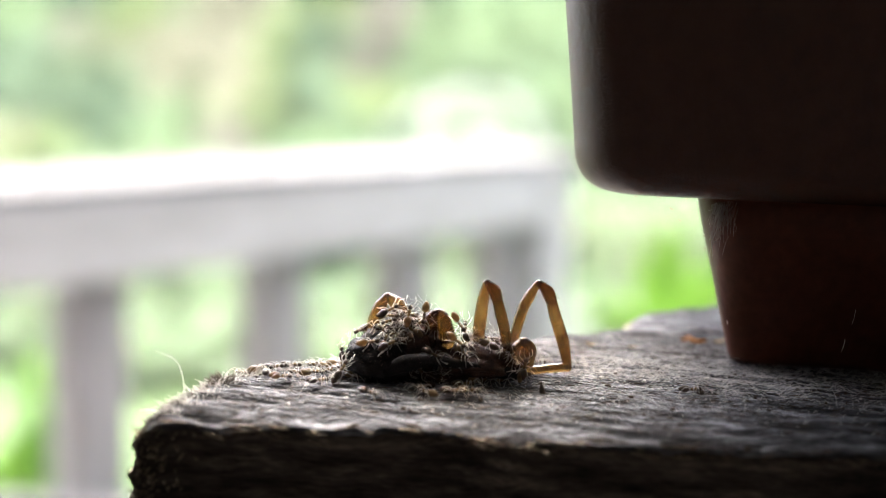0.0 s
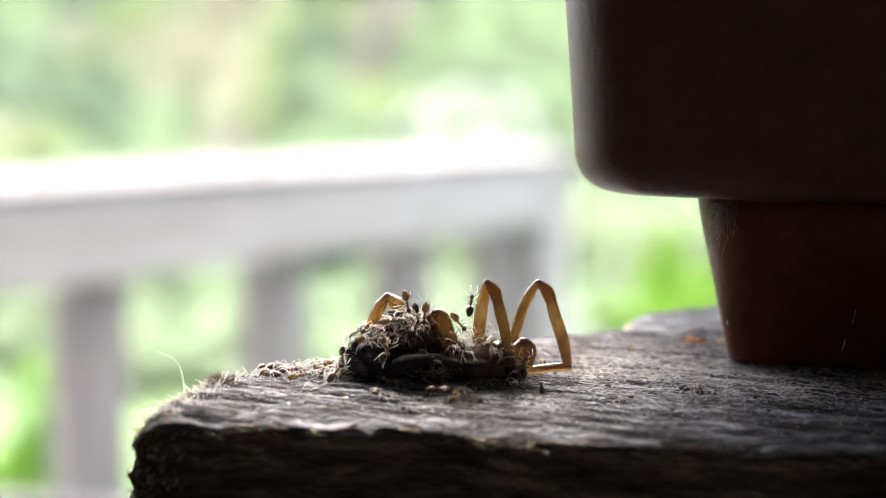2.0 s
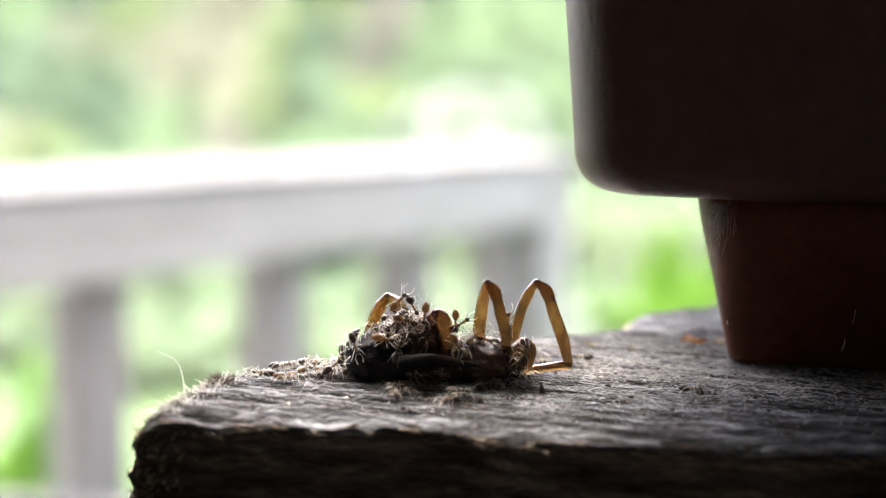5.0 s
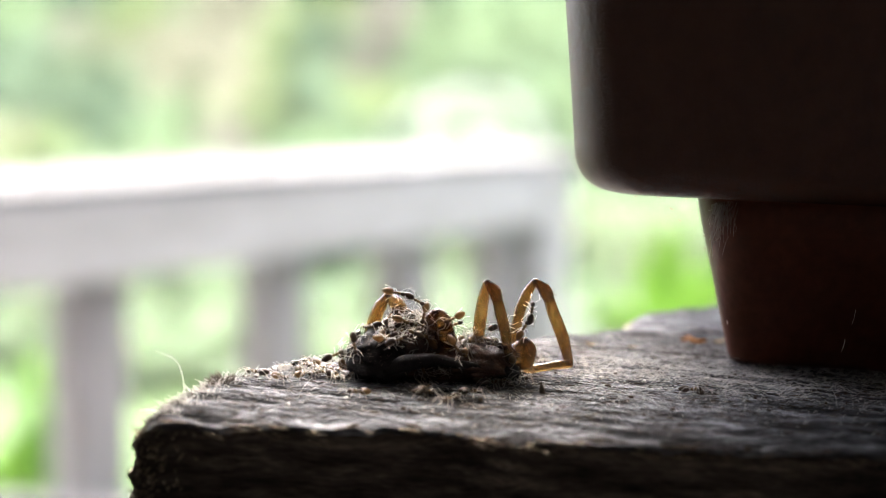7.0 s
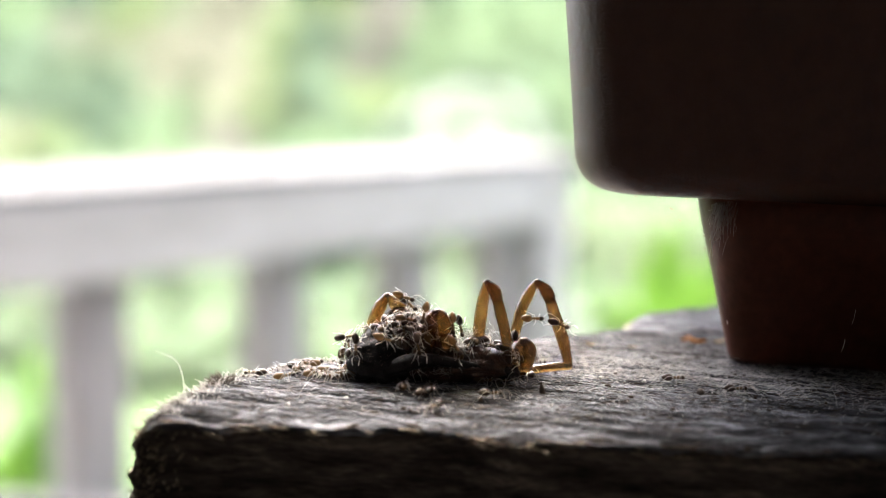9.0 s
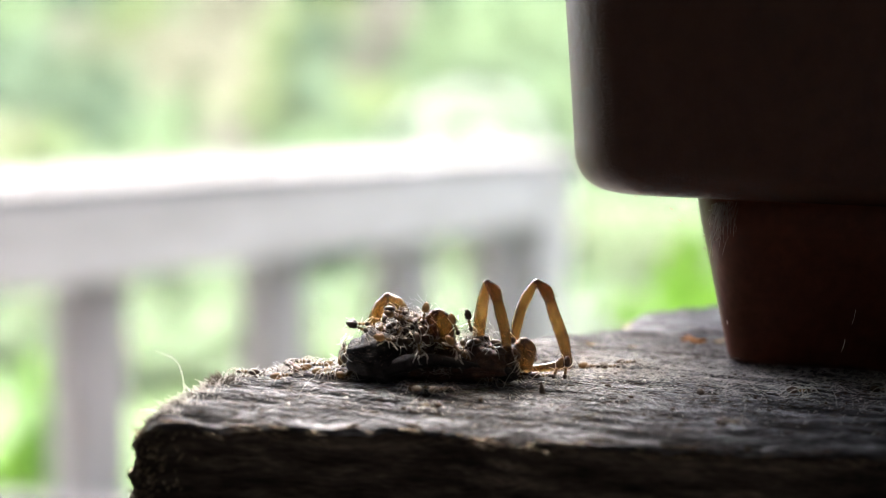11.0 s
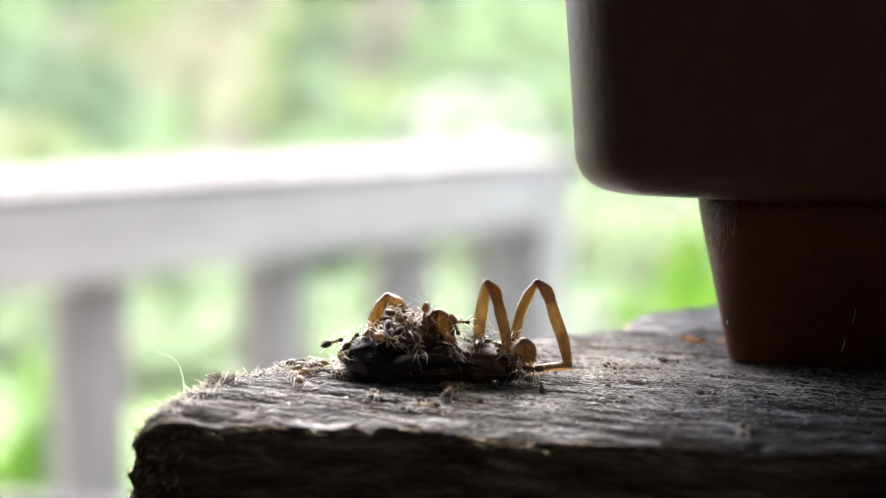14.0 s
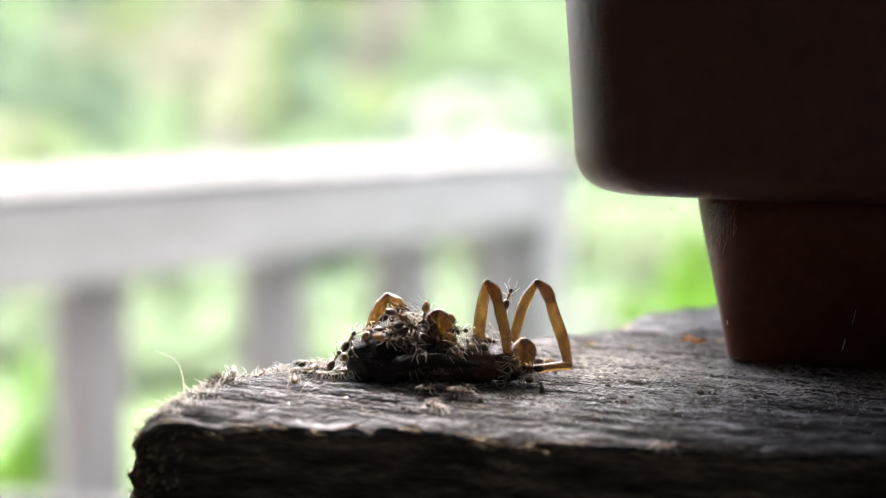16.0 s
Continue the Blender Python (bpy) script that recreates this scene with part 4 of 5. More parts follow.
def board_pose(x, y, heading):
    z = max(board_z(x + a, y + b) for a in (-0.0006, 0, 0.0006) for b in (-0.0006, 0, 0.0006))
    up = Vector((board_z(x - 0.001, y) - board_z(x + 0.001, y), board_z(x, y - 0.001) - board_z(x, y + 0.001), 0.004))
    return frame_of(Vector((math.cos(heading), math.sin(heading), 0)), up, Vector((x, y, z + 0.00003)))


def add_ant(amber, rows, rng):
    ob = copy_thing(rng.choice(ANT_KINDS[amber]), rows[0][1])
    ROWS.append((ob, rows))
    return ob


def wander(count, area, step, seed, dark_share=0.5):
    """Ants that mill about on the plank."""
    rng = random.Random(seed)
    for i in range(count):
        x, y = area(rng)
        head = rng.choice((0, math.pi)) + rng.gauss(0, 0.5)
        rows, t = [], 0.0
        while True:
            rows.append((round(t, 1), board_pose(x, y, head)))
            if t >= 16:
                break
            t = min(16.0, round(t + rng.uniform(0.4, 0.9), 1))
            if rng.random() < 0.6:
                qx, qy = x + rng.gauss(0, step), y + rng.gauss(0, step * 0.7)
                tx, ty = area(rng)
                qx, qy = qx + 0.15 * (tx - x), qy + 0.15 * (ty - y)
                if qx > end_x(qy) + 0.002 and qy > front_y(qx) + 0.002:
                    head += max(-1.1, min(1.1, math.remainder(math.atan2(qy - y, qx - x) - head, 2 * math.pi)))
                    x, y = qx, qy
            else:
                head += rng.uniform(-0.5, 0.5)
        add_ant(rng.random() > dark_share, rows, rng)


def swarm(blob, count, seed, cone, step=0.10, dark_share=0.5):
    """Ants that climb about on a rounded part of the body; cone picks the ways out from its middle."""
    rng = random.Random(seed)
    c, r = blob
    for i in range(count):
        while True:
            d = Vector((rng.gauss(0, 1), rng.gauss(0, 1), rng.gauss(0, 1))).normalized()
            if cone(d):
                break
        ang = rng.uniform(0, 6.28)
        rows, t = [], 0.0
        while True:
            up = Vector((d.x / r[0], d.y / r[1], d.z / r[2])).normalized()
            side = up.orthogonal().normalized()
            fwd = math.cos(ang) * side + math.sin(ang) * up.cross(side)
            at = SP + 0.001 * Vector((c[0] + d.x * r[0], c[1] + d.y * r[1], c[2] + d.z * r[2])) - up * 0.00008
            rows.append((round(t, 1), frame_of(fwd, up, at)))
            if t >= 16:
                break
            t = min(16.0, round(t + rng.uniform(0.5, 1.3), 1))
            q = (d + Vector((rng.gauss(0, step), rng.gauss(0, step), rng.gauss(0, step)))).normalized()
            if cone(q):
                d = q
            ang += rng.uniform(-0.4, 0.4)
        add_ant(rng.random() > dark_share, rows, rng)


def keep_turns(rows):
    """Headings unrolled, so that no step turns too far."""
    out = [list(rows[0])]
    for r in rows[1:]:
        r = list(r)
        d = math.remainder(r[-1] - out[-1][-1], 360)
        steps = int(abs(d) // 80) + 1
        prev = out[-1][:]
        for k in range(1, steps + 1):
            out.append([a + (b - a) * k / steps for a, b in zip(prev[:-1], r[:-1])] + [prev[-1] + d * k / steps])
    return out


# walkers on the plank: seconds, millimetres from the spider along x and y, heading in degrees
WALKERS = (
    (True, ((0, 13.0, 11.6, 0), (9.2, 12.9, 10.9, 0), (10.2, 17.8, 8.7, 0), (11.3, 23.4, 7.8, 0), (12, 24.7, 7.4, 0), (12.5, 23.7, 7.2, 10), (13, 25.0, 6.5, 0), (13.5, 25.3, 6.8, 0), (14, 26.3, 7.9, -70), (14.5, 24.2, 7.6, -150), (15, 21.0, 7.5, -170), (15.5, 19.9, 6.4, -180), (16, 15.3, 8.7, -180))),
    (True, ((0, 5.8, -2.8, 0), (11.3, 6.6, -2.7, 0), (13, 8.8, -2.1, 0), (13.5, 13.7, -1.5, 10), (14, 12.9, -0.2, 70), (14.5, 12.8, -0.8, 80), (15, 13.5, -0.1, 75), (15.5, 13.0, -0.8, 85), (16, 12.8, -1.1, 80))),
    (True, ((0, -25.3, 0.8, -20), (0.5, -24.8, 2.7, 0), (1, -24.0, -2.3, -60), (1.5, -22.6, 1.7, 20), (2, -23.2, -2.2, -20), (3, -22.1, -2.1, 10), (3.5, -21.4, -3.1, -10), (4, -21.3, -5.1, -30), (6.5, -20.7, -1.9, 20), (7, -21.6, -4.3, -40), (7.5, -22.3, -3.0, -80), (8, -21.3, -5.1, -40), (8.5, -21.1, -3.7, 0), (9, -21.2, -2.8, 30), (11.3, -21.4, -4.3, 10), (12, -16.4, -7.3, -10), (12.5, -13.4, -6.9, 0), (13, -16.4, -7.3, 40), (13.5, -19.8, -4.4, 100), (14, -19.2, -4.9, 120), (14.5, -18.9, -5.4, 110), (15, -19.3, -3.7, 120), (15.5, -19.8, -4.9, 110), (16, -19.6, -4.9, 100))),
    (True, ((0, -16.3, 2.9, 200), (1, -16.8, 3.8, 190), (2, -16.8, 2.8, 200), (3, -17.2, 1.2, 190), (4, -17.3, 0.6, 180), (6.5, -16.1, 1.4, 190), (8, -16.4, 0.1, 200), (9, -16.0, -0.1, 210), (11.3, -16.7, 2.8, 200), (13, -17.2, 3.7, 190), (14, -17.5, 2.7, 200), (16, -16.5, 1.3, 200))),
    (False, ((0, 3.5, -4.8, 10), (6.3, 6.6, -4.4, 0), (7, 7.4, -3.7, 0), (7.5, 14.5, -1.4, 0), (8, 20.7, 1.1, 0), (8.5, 26.5, 1.8, 0), (9, 33.4, 1.3, -5), (9.2, 36.4, 1.3, 0), (11.3, 51.6, -1.6, 0), (11.5, 52.5, -1.8, 0), (12, 56.9, -1.2, 0), (12.5, 58.9, -1.0, 0), (13, 60.7, -1.0, 0), (14, 69.0, 0.5, 0), (16, 74.1, 1.2, 0))),
    (False, ((0, 34.9, -3.4, 0), (3.5, 35.0, -2.8, 10), (7, 34.9, -3.4, 0), (7.5, 35.4, -3.0, 0), (8, 39.3, -2.8, 0), (9, 41.5, -2.0, 0), (11, 62.3, -0.3, 0), (11.5, 69.0, 0.5, 0), (16, 75.3, 4.2, 0))),
    (False, ((0, 13.7, 9.7, 0), (9.4, 13.7, 9.7, 0), (10.5, 21.9, 7.6, 0), (11.3, 26.3, 8.2, 0), (12, 27.2, 8.0, 0), (12.5, 26.7, 8.0, 10), (13, 27.9, 8.1, 0), (13.5, 28.2, 8.5, 0), (14, 25.3, 8.1, -60), (14.5, 21.8, 8.3, -140), (15, 18.6, 7.8, -180), (15.5, 14.4, 8.2, -180), (16, 13.6, 8.4, -180))),
    (False, ((0, 14.5, 9.9, 0), (9.6, 14.5, 9.9, 0), (10.7, 25.5, 10.0, 10), (11.5, 29.8, 11.9, 20), (12, 30.5, 13.7, 30), (12.5, 30.8, 13.0, 30), (13, 29.9, 13.6, 40), (13.5, 29.9, 12.6, 30), (14, 34.6, 12.2, 0), (14.5, 40.1, 11.3, 0), (15, 45.1, 11.0, -10), (15.5, 47.8, 9.8, 0), (16, 51.5, 10.0, 0))),
    (False, ((0, 8.2, -2.5, 0), (9, 9.0, -2.1, 0), (11.3, 16.0, 2.3, 10), (11.5, 17.7, 3.1, 0), (12, 32.0, 1.7, -5), (12.5, 37.9, 1.0, 0), (13, 38.3, -1.0, -20), (13.5, 40.1, -7.0, -60), (14, 39.0, -16.4, -100), (14.5, 37.2, -19.6, -150), (15, 35.2, -20.4, -170), (15.5, 30.1, -19.7, -180), (16, 29.0, -19.8, -180))),
    (False, ((0, 1.9, -7.7, 0), (9, 7.2, -8.4, 0), (10.5, 29.8, -13.3, 0), (11.3, 40.5, -16.2, 0), (11.5, 42.0, -16.7, 0), (12, 46.9, -19.6, 0), (12.5, 51.3, -19.6, 0), (13, 57.4, -18.4, 0), (14, 65.8, -15.2, 0), (16, 67.3, -15.0, 0))),
    (False, ((0, 49.0, 16.5, 180), (3.3, 47.9, 15.7, 180), (4, 34.1, 13.2, 180), (4.2, 31.5, 13.1, 180), (5.6, 15.5, 12.0, 180), (6.3, 13.4, 11.0, 180), (16, 12.9, 10.3, 180))),
    (False, ((0, -27.4, 2.3, 170), (0.5, -27.1, 3.9, 180), (1, -26.1, 6.9, 120), (1.5, -25.1, 5.8, 60), (2, -24.4, 2.7, 0), (2.5, -27.6, 1.4, 30), (3, -25.4, 8.0, 60), (3.5, -26.3, 3.1, 20), (4, -21.4, 6.3, 0), (6.5, -23.0, 5.4, 40), (7, -22.9, 4.8, 60), (7.5, -23.4, 4.4, 90), (8, -23.8, 2.5, 60), (8.5, -21.8, 4.6, 10), (9, -21.7, 5.6, 0), (11.3, -20.6, 4.8, 20), (12, -21.0, 6.3, 0), (12.5, -20.7, 3.8, -30), (13, -20.4, 4.8, 0), (13.5, -20.2, 5.5, 10), (14, -21.9, 4.6, 60), (14.5, -22.3, 4.6, 90), (15, -21.3, 3.8, 60), (15.5, -19.3, 1.0, 20), (16, -19.1, -0.8, 0))),
    (False, ((0, -24.2, -0.9, 100), (2, -23.2, -2.2, 140), (4, -23.9, -2.9, 160), (7, -25.2, -2.5, 180), (9, -25.6, -1.9, 180), (11.5, -27.1, -2.7, 180), (12.5, -28.6, -2.9, 170), (13, -29.4, -2.7, 160), (13.5, -30.0, -1.6, 150), (14, -30.3, -1.1, 140), (14.5, -30.4, -0.2, 130), (15, -29.7, 1.1, 120), (15.5, -29.5, 2.1, 110), (16, -29.4, 2.1, 110))),
    (False, ((0, -21.0, 2.3, 0), (0.5, -20.9, 1.7, 20), (1.5, -20.8, 0.5, 10), (2.5, -21.5, -0.8, 30), (3.5, -20.1, 6.1, 90), (4, -19.8, 5.5, 90), (6.5, -18.9, 4.1, 60), (8, -18.6, 5.7, 30), (9, -18.1, 4.2, 10), (11.3, -20.1, 3.9, 0), (13, -20.5, 4.5, 20), (16, -18.7, 2.6, 0))),
)
# climbers on the spider: the same with the height, and the heading as seen from the front
CLIMBERS = (
    (False, ((0, 12.0, -1.5, 3.4, 80), (6, 12.0, -1.5, 6.7, 80), (6.3, 12.4, -1.5, 9.1, 70), (6.5, 12.9, -1.5, 10.1, 70), (7, 12.6, -1.5, 11.3, 80), (7.5, 13.8, -1.5, 11.5, 75), (8, 14.2, -1.5, 11.5, 60), (8.5, 15.2, -1.5, 10.5, 0), (9, 15.7, -1.5, 8.9, -20), (9.2, 16.1, -1.5, 8.4, -50), (10.2, 17.7, -1.5, 5.2, -80), (11.3, 17.6, -1.5, 2.8, -120), (12, 14.4, -1.5, 2.3, -180), (16, 13.6, -1.5, 2.3, -180))),
    (True, ((0, 11.6, -1.5, 3.0, 80), (6, 11.4, -1.5, 5.8, 80), (6.3, 11.4, -1.5, 7.6, 70), (6.5, 11.6, -1.5, 7.8, 70), (7, 11.9, -1.5, 8.7, 60), (7.5, 12.2, -1.5, 9.1, 60), (8, 12.2, -1.5, 9.2, 40), (8.5, 12.8, -1.5, 9.7, 10), (9, 13.8, -1.5, 9.4, 0), (9.2, 14.1, -1.5, 9.0, -30), (10.4, 16.3, -1.5, 4.8, -70), (11.3, 16.4, -1.5, 2.4, -140), (12, 12.9, -1.5, 2.2, -180), (16, 12.1, -1.5, 2.1, -180))),
    (False, ((0, 3.4, -0.5, 8.1, 90), (0.5, 2.5, -0.5, 9.1, 20), (1, 3.9, -0.5, 9.7, 90), (1.5, 3.7, -0.5, 10.3, 90), (2, 4.2, -0.5, 11.9, 80), (2.5, 3.6, -0.5, 9.1, 10), (3, 3.2, -0.5, 7.9, 0), (3.5, 3.2, -0.5, 8.3, 60), (4, 3.3, -0.5, 9.1, 20), (6.5, 4.0, -0.5, 7.6, 60), (7, 2.6, -0.5, 8.2, 20), (7.5, 2.0, -0.5, 8.5, 0), (8, 2.8, -0.5, 8.9, -30), (8.5, 3.6, -0.5, 9.5, -80), (9, 2.6, -0.5, 8.3, -80), (11.5, 3.9, -0.5, 9.2, -80), (12, 3.4, -0.5, 7.9, -30), (12.5, 3.2, -0.5, 9.1, 0), (13, 4.0, -0.5, 8.4, 60), (13.5, 3.7, -0.5, 8.4, 0), (14, 3.6, -0.5, 8.3, 0), (14.5, 3.7, -0.5, 8.1, 0), (15, 3.0, -0.5, 8.2, 60), (15.5, 3.6, -0.5, 7.6, 0), (16, 3.4, -0.5, 7.1, 0))),
    (False, ((0, 8.9, 1.0, 5.9, 90), (3.5, 9.0, 1.0, 6.8, 90), (4, 9.5, 1.0, 10.4, 90), (6.5, 9.2, 1.0, 6.8, 60), (7, 9.2, 1.0, 8.0, 20), (7.5, 9.6, 1.0, 11.5, -40), (8, 9.9, 1.0, 10.2, -90), (8.5, 10.2, 1.0, 8.0, -90), (9, 10.5, 1.0, 6.0, -90), (11.5, 10.1, 1.0, 5.2, -30), (14.5, 9.9, 1.0, 6.0, 50), (15, 9.2, 1.0, 10.8, 80), (15.5, 9.8, 1.0, 12.5, 70), (16, 9.6, 1.0, 12.6, 70))),
    (True, ((0, -2.2, -2.0, 10.3, -100), (4, -2.2, -2.0, 10.2, -95), (8, -2.2, -2.0, 10.3, -105), (12, -2.2, -2.0, 10.2, -100), (16, -2.2, -2.0, 10.3, -100))),
    (True, ((0, 2.1, -2.0, 9.1, -60), (4, 1.8, -2.0, 9.1, -50), (6.5, 2.5, -2.0, 9.6, -160), (8, 1.8, -2.0, 9.0, -110), (12, 1.7, -2.0, 8.8, -70), (16, 1.6, -2.0, 8.8, -70))),
    (True, ((0, -6.2, -2.0, 9.2, 0), (1, -6.4, -2.0, 8.5, 10), (4, -5.7, -2.0, 8.8, -10), (7, -5.8, -2.0, 8.7, -20), (9, -5.4, -2.0, 8.9, -10), (12, -5.3, -2.0, 8.7, -20), (14, -5.3, -2.0, 8.6, -15), (16, -4.9, -2.0, 8.6, -40))),
    (False, ((0, -6.3, -2.0, 10.5, 30), (1, -4.3, -2.0, 10.6, -60), (2, -3.5, -2.0, 10.1, -80), (3, -4.5, -2.0, 10.9, 80), (4, -4.6, -2.0, 10.9, -85), (6.5, -3.6, -2.0, 11.8, -20), (7, -4.3, -2.0, 11.9, -30), (8, -3.6, -2.0, 11.4, -20), (9, -5.1, -2.0, 11.4, -40), (11.5, -6.9, -2.0, 9.7, -10), (13, -6.8, -2.0, 9.5, -15), (16, -6.8, -2.0, 9.6, -20))),
    (True, ((0, -4.3, -2.5, 10.5, 80), (1, -4.8, -2.5, 10.4, -80), (2, -4.9, -2.5, 11.9, -80), (3, -5.2, -2.5, 12.1, -60), (4, -4.9, -2.5, 11.9, 80), (6.5, -5.9, -2.5, 12.8, 0), (8, -5.7, -2.5, 12.2, -20), (9, -5.8, -2.5, 12.2, -20), (10.5, -6.2, -2.5, 10.6, -40), (11.5, -7.7, -2.5, 8.2, -20), (13, -8.2, -2.5, 6.2, -30), (16, -8.2, -2.5, 6.2, -30))),
    (False, ((0, -12.9, -4.0, 2.8, 60), (2, -10.7, -4.0, 7.2, 60), (2.5, -11.3, -4.0, 6.7, -60), (3.5, -11.8, -4.0, 6.0, -70), (6.5, -11.9, -4.0, 6.2, -80), (9, -11.6, -4.0, 6.0, -90), (10.3, -11.3, -4.0, 7.2, -40), (11.5, -11.1, -4.0, 8.2, 0), (12, -12.1, -4.0, 7.4, 30), (12.5, -12.1, -4.0, 7.7, 0), (13, -12.2, -4.0, 8.0, 0), (13.5, -12.0, -4.0, 7.6, 30), (14, -11.5, -4.0, 6.7, 50), (14.5, -12.8, -4.0, 5.7, 0), (15, -12.4, -4.0, 7.7, 0), (15.5, -11.9, -4.0, 7.2, 60), (16, -11.9, -4.0, 6.9, 60))),
    (False, ((0, -13.3, -3.5, 2.2, 60), (6.5, -13.8, -3.5, 3.7, 30), (11.3, -10.1, -3.5, 8.3, 0), (13, -10.8, -3.5, 7.9, 0), (14, -13.7, -3.5, 5.9, 20), (14.5, -10.7, -3.5, 7.0, 30), (15, -13.9, -3.5, 4.8, 60), (15.5, -12.9, -3.5, 4.7, 60), (16, -13.9, -3.5, 4.0, 60))),
    (True, ((0, -8.7, -4.5, 6.2, 10), (2, -8.9, -4.5, 6.3, 0), (4, -9.0, -4.5, 6.6, -10), (7, -8.2, -4.5, 6.5, -10), (9, -8.2, -4.5, 6.7, -20), (12, -8.1, -4.5, 6.6, -10), (14, -8.2, -4.5, 6.7, -15), (16, -8.2, -4.5, 6.6, -15))),
    (False, ((0, -6.0, -5.0, 6.5, 30), (2, -6.8, -5.0, 5.7, 60), (4, -5.5, -5.0, 5.5, 80), (7, -4.9, -5.0, 6.9, 20), (9, -3.2, -5.0, 6.6, -80), (12, -3.1, -5.0, 6.6, -80), (16, -3.3, -5.0, 6.8, -80))),
    (True, ((0, 1.7, -4.8, 7.1, -40), (4, 2.0, -4.8, 6.9, -60), (7, 1.7, -4.8, 6.5, -60), (9, 1.7, -4.8, 6.5, -60), (12, 1.4, -4.8, 6.5, -50), (16, 1.7, -4.8, 6.9, -50))),
)
rng_ants = random.Random(300)
for amber, rows in WALKERS:
    keyed = [(t, board_pose(SP.x + 0.001 * x, SP.y + 0.001 * y, radians(h))) for t, x, y, h in keep_turns(rows)]
    add_ant(amber, keyed, rng_ants)
for amber, rows in CLIMBERS:
    keyed = []
    for t, x, y, z, h in keep_turns(rows):
        way = Vector((math.cos(radians(h)), 0.1, math.sin(radians(h))))
        keyed.append((t, frame_of(way, Vector((0.15, -1.0, 0.35)), SP + 0.001 * Vector((x, y + 0.6, z)) + way.normalized() * (0.0007 if way.z < 0 else -0.0011))))
    add_ant(amber, keyed, rng_ants)

swarm(ABDOMEN, 5, 100, lambda d: d.y < 0.3 and d.z > -0.3 and d.x < 0.2)
swarm(WAIST, 18, 101, lambda d: d.y < 0.5 and d.z > 0.35, 0.12)
swarm(((-5.6, 0.6, 5.4), (2.6, 2.4, 3.4)), 12, 102, lambda d: d.z > 0.2, 0.14, 0.4)
swarm(((0.6, -1.0, 3.0), (4.6, 3.2, 2.8)), 3, 103, lambda d: d.y < -0.2 and d.z > -0.2, 0.12, 0.8)
swarm(THORAX, 5, 104, lambda d: d.y < -0.1 and d.z > -0.3, 0.10, 0.7)
swarm(THORAX, 7, 105, lambda d: d.z > 0.6 and d.y < 0.6, 0.1, 0.6)
wander(9, lambda r: (r.gauss(-0.0140, 0.0024), r.gauss(0.1650, 0.0026)), 0.0006, 110)
wander(3, lambda r: (r.gauss(-0.0205, 0.0030), r.gauss(0.1660, 0.0018)), 0.0009, 111)
wander(3, lambda r: (r.uniform(-0.014, 0.012), r.gauss(0.1588, 0.0012)), 0.0026, 112, 0.5)
wander(1, lambda r: (r.uniform(-0.010, 0.012), r.gauss(0.1560, 0.0010)), 0.0012, 113)
wander(5, lambda r: (r.uniform(0.009, 0.014), r.gauss(0.1690, 0.0010)), 0.0005, 114, 0.3)
for kinds in ANT_KINDS.values():
    for k in kinds:
        for o in (*k.children_recursive, k):
            bpy.data.objects.remove(o)


# ---------------------------------------------------------------- crumbs and bits
def crumb(name, at, size, mat, label, seed):
    bm = bmesh.new()
    ellipsoid(bm, (0, 0, 0), size, u=10, v=8, lump=0.5, lump_scale=1.7 + seed * 0.13)
    ob = part(name, bm, mat, None)
    ob.location = (at[0], at[1], board_z(*at) + size[2] * 0.7 if len(at) == 2 else at[2])
    ob.rotation_euler = (0, 0, seed * 1.1)
    return tagged(ob, label, "debris", name + " pieces")


ORANGE = material("dry_leaf", ((0.3, (0.30, 0.12, 0.04)), (0.7, (0.55, 0.28, 0.10))), scale=700, rough=0.7, through_light=0.4)
def scrap(at, size, mat, label, seed):
    """A small curled flake."""
    rng = random.Random(seed)
    bm = bmesh.new()
    rows = []
    for i in range(7):
        u = i / 6 * 2 - 1
        w = size * 0.55 * (1 - u * u) ** 0.5 * rng.uniform(0.7, 1.1) + size * 0.05
        rows.append([bm.verts.new((u * size + rng.gauss(0, size * 0.05), v * w, size * (0.35 * u * u + 0.30 * v * v) + rng.gauss(0, size * 0.04))) for v in (-1, -0.4, 0.3, 1)])
    for p, q in zip(rows, rows[1:]):
        for k in range(3):
            bm.faces.new((p[k], p[k + 1], q[k + 1], q[k]))
    bmesh.ops.solidify(bm, geom=bm.faces[:], thickness=size * 0.12)
    ob = part("leaf_scrap", bm, mat, None)
    ob.location = (at[0], at[1], board_z(*at) + size * 0.12)
    ob.rotation_euler = (rng.uniform(-0.3, 0.3), rng.uniform(-0.3, 0.3), rng.uniform(0, 6))
    return tagged(ob, label, "debris", "leaf scraps")


TAN = material("tan_flake", ((0.3, (0.36, 0.27, 0.17)), (0.7, (0.60, 0.49, 0.35))), scale=700, rough=0.7, through_light=0.4)
scrap((0.0415, 0.1930), 0.0016, ORANGE, "small orange scrap of dry leaf on the plank", 1)
scrap((0.0400, 0.1942), 0.0009, ORANGE, "tiny orange scrap of dry leaf on the plank", 2)
scrap((0.0455, 0.1932), 0.0011, TAN, "pale tan flake on the plank", 3)
scrap((0.0238, 0.1880), 0.0009, TAN, "pale tan flake on the plank", 4)
scrap((0.0305, 0.1872), 0.0008, TAN, "pale tan flake on the plank", 5)
crumb("dark_crumb", (0.0364, 0.1632), (0.0006, 0.0005, 0.0005), SPLINTER, "dark crumb on the weathered plank", 3)
bm = bmesh.new()
tube(bm, [(0, 0, -0.0002), (-0.0001, 0, 0.0006), (-0.0002, 0, 0.0016)], [0.0005, 0.00035, 0.00005], 7)
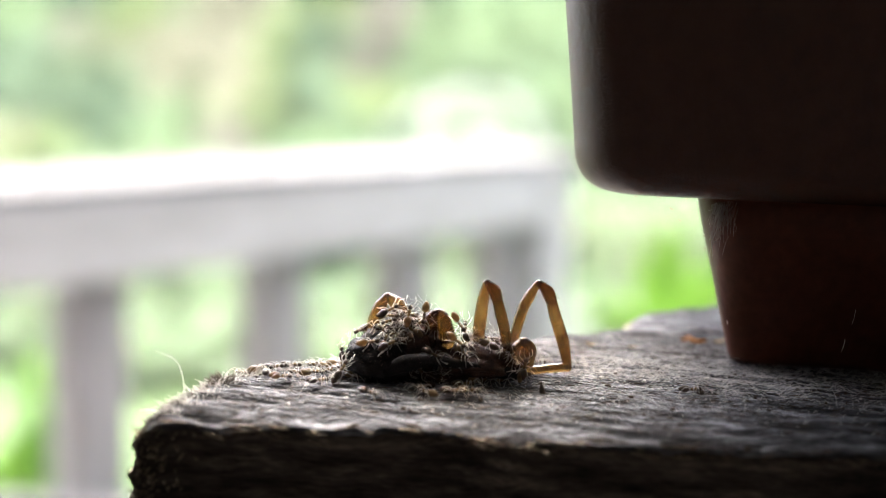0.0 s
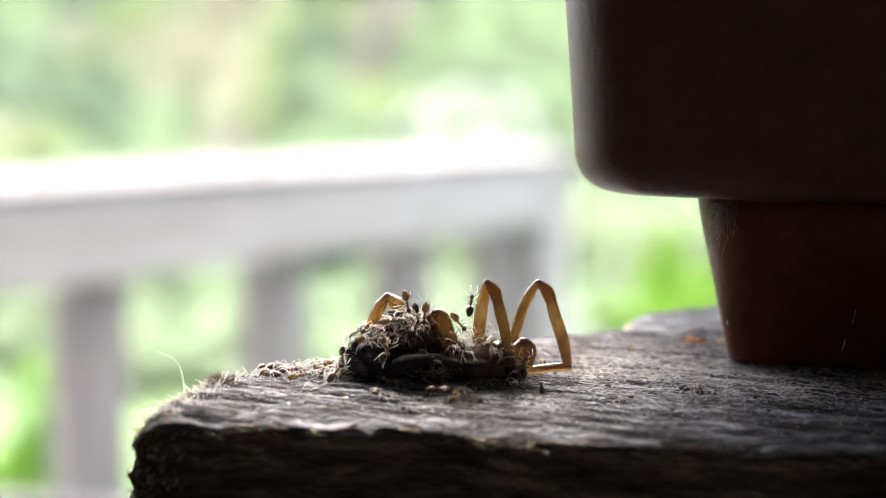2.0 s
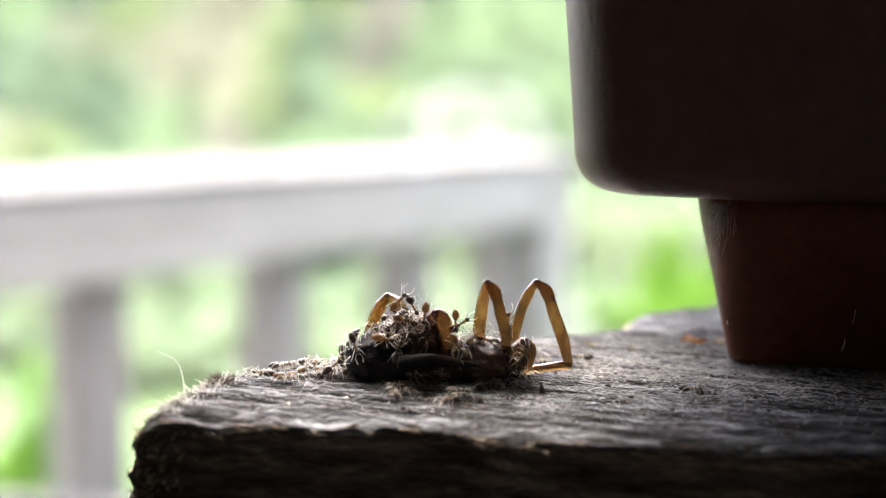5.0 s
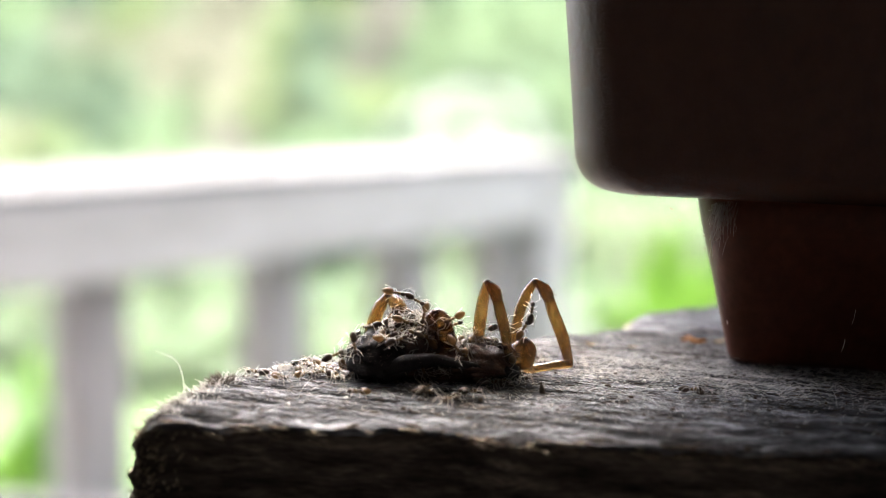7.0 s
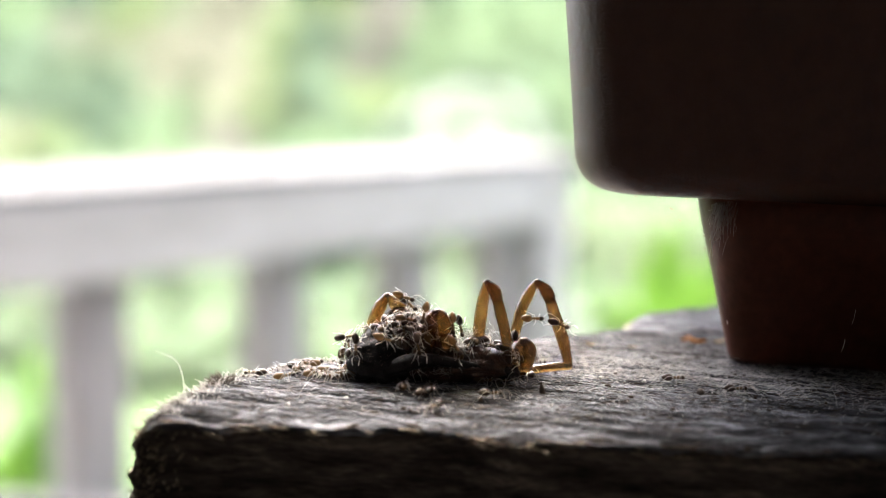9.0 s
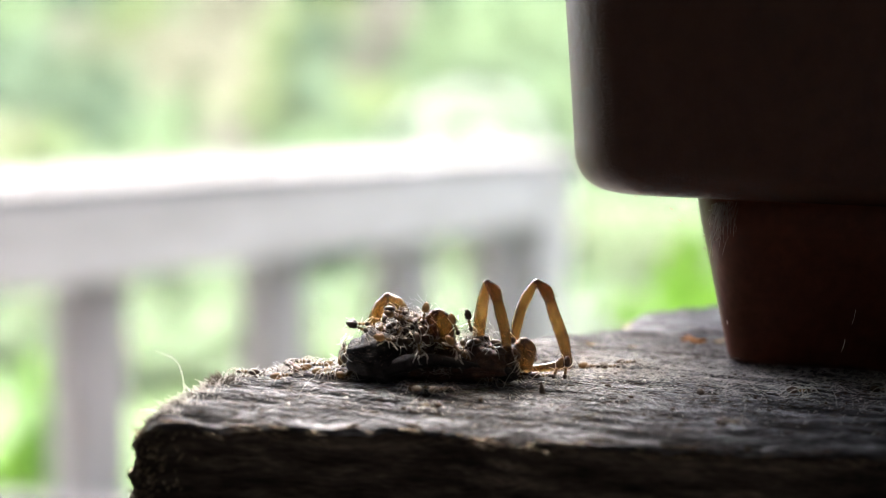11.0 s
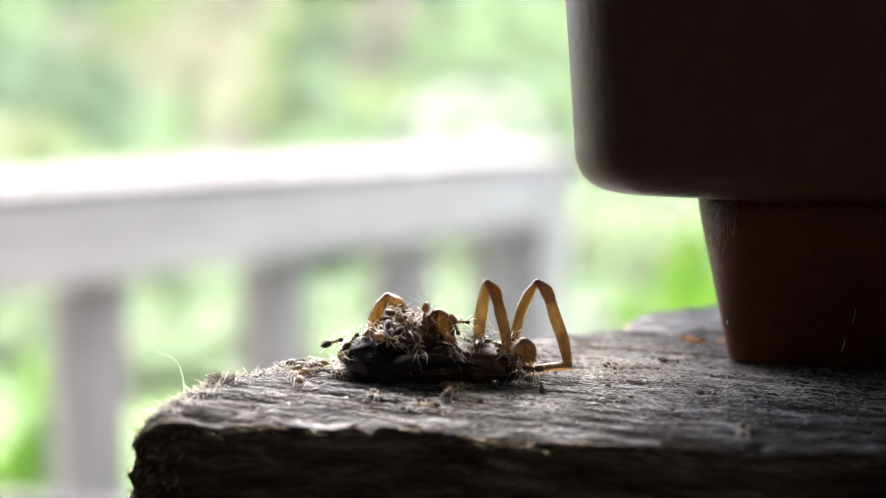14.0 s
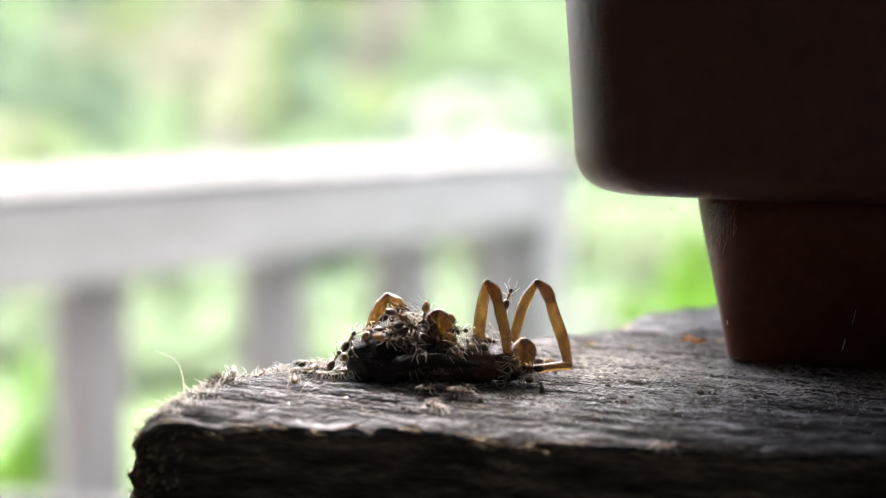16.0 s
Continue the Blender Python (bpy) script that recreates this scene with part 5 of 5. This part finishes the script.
splinter = tagged(part("splinter", bm, SPLINTER, None), "dark upright splinter of wood on the plank", "splinter")
splinter.location = (0.0143, 0.1612, board_z(0.0143, 0.1612))
rng = random.Random(77)
for i in range(70):
    x, y = rng.uniform(-0.02, 0.075), rng.uniform(0.153, 0.178)
    k = rng.uniform(0.00012, 0.0003)
    crumb("wood_crumb", (x, y), (k * rng.uniform(1, 2), k, k), SPLINTER if rng.random() < 0.6 else FIBRE, "tiny crumb of wood dust on the plank", 4 + i % 9)
for a, b in (((0.0585, 0.1683, 0.7916), (0.0581, 0.1682, 0.7895)), ((0.0573, 0.1681, 0.7873), (0.0569, 0.1680, 0.7855)), ((0.0404, 0.1682, 0.7895), (0.0405, 0.1682, 0.7888))):
    strand("lint", [a, ((a[0] + b[0]) / 2 + 0.0001, a[1], (a[2] + b[2]) / 2), b], 0.00004, FIBRE, "fine pale lint clinging to the planter's foot", "lint")
# specks that hang in the web under the overhang
for x, z in ((0.0321, 0.8048), (0.0334, 0.8032)):
    bm = bmesh.new()
    for k in range(3):
        ellipsoid(bm, (0.00016 * (k - 1), 0, -0.00010 * k), (0.00018, 0.00009, 0.00008), u=8, v=6, lump=0.7, lump_scale=2.5 + k)
    tube(bm, [(0, 0, 0), (0.0004, 0.001, 0.0012), (0.0008, 0.002, 0.0028)], 0.000008, 3)
    ob = tagged(part("web_speck", bm, SPLINTER, None), "tiny dark speck hanging in the cobweb", "debris", "web specks")
    ob.location = (x, 0.171, z)


for x, y, z in ((0.0268, 0.1700, 0.8064), (0.0301, 0.1705, 0.8064), (0.0342, 0.1710, 0.8062), (0.0349, 0.1712, 0.8064), (0.0373, 0.1722, 0.8008), (0.0375, 0.1722, 0.7990)):
    bm = bmesh.new()
    for k in range(3):
        ellipsoid(bm, (0.00012 * (k - 1), 0, 0.00007 * math.sin(900 * x + 2 * k)), (0.00014, 0.00008, 0.00007), u=8, v=6, lump=0.7, lump_scale=3 + 300 * x % 3)
    ob = tagged(part("grit", bm, SPLINTER, None), "dark grit caught in web on the planter", "debris", "grit on the planter")
    ob.location = (x, y, z)


def sway(at, lean, turn):
    return Matrix.Translation(at) @ pose(0, 0, 0, 0, lean, turn)


def motions():
    """All that moves: the ants, the twitching leg of the spider and the leaf in the wind."""
    for ob, rows in ROWS:
        walk(ob, rows)
    rest = Vector((9.9, 2.6, 5.0)) * 0.001

    def hinge(deg):
        return Matrix.Translation(rest) @ Matrix.Rotation(radians(-deg), 4, "Y") @ Matrix.Translation(-rest)
    walk(leg_long, [(t, hinge(d - 1.95)) for t, d in ((0, 0.0), (0.5, 0.0), (1.0, 1.6), (1.5, 0.8), (2.0, 0.8), (2.5, 1.5), (3.5, 1.8), (4.0, 2.6), (6.5, 1.9), (7.0, 3.6),
                                               (7.5, 2.0), (9.0, 1.9), (11.5, 2.5), (12.0, 1.9), (16.0, 1.8))])
    base = Vector((0.76, 4.1, GROUND_Z - 0.02))
    walk(lime_plant, [(t, sway(base, d, 0)) for t, d in ((0, 0), (9.2, 0), (10.5, 1), (11.3, 7), (12.5, 6), (13.0, 0.5), (13.5, 5), (14.0, 6), (14.5, 0.5), (15.0, 0), (15.5, 6), (16.0, 7))])


motions()
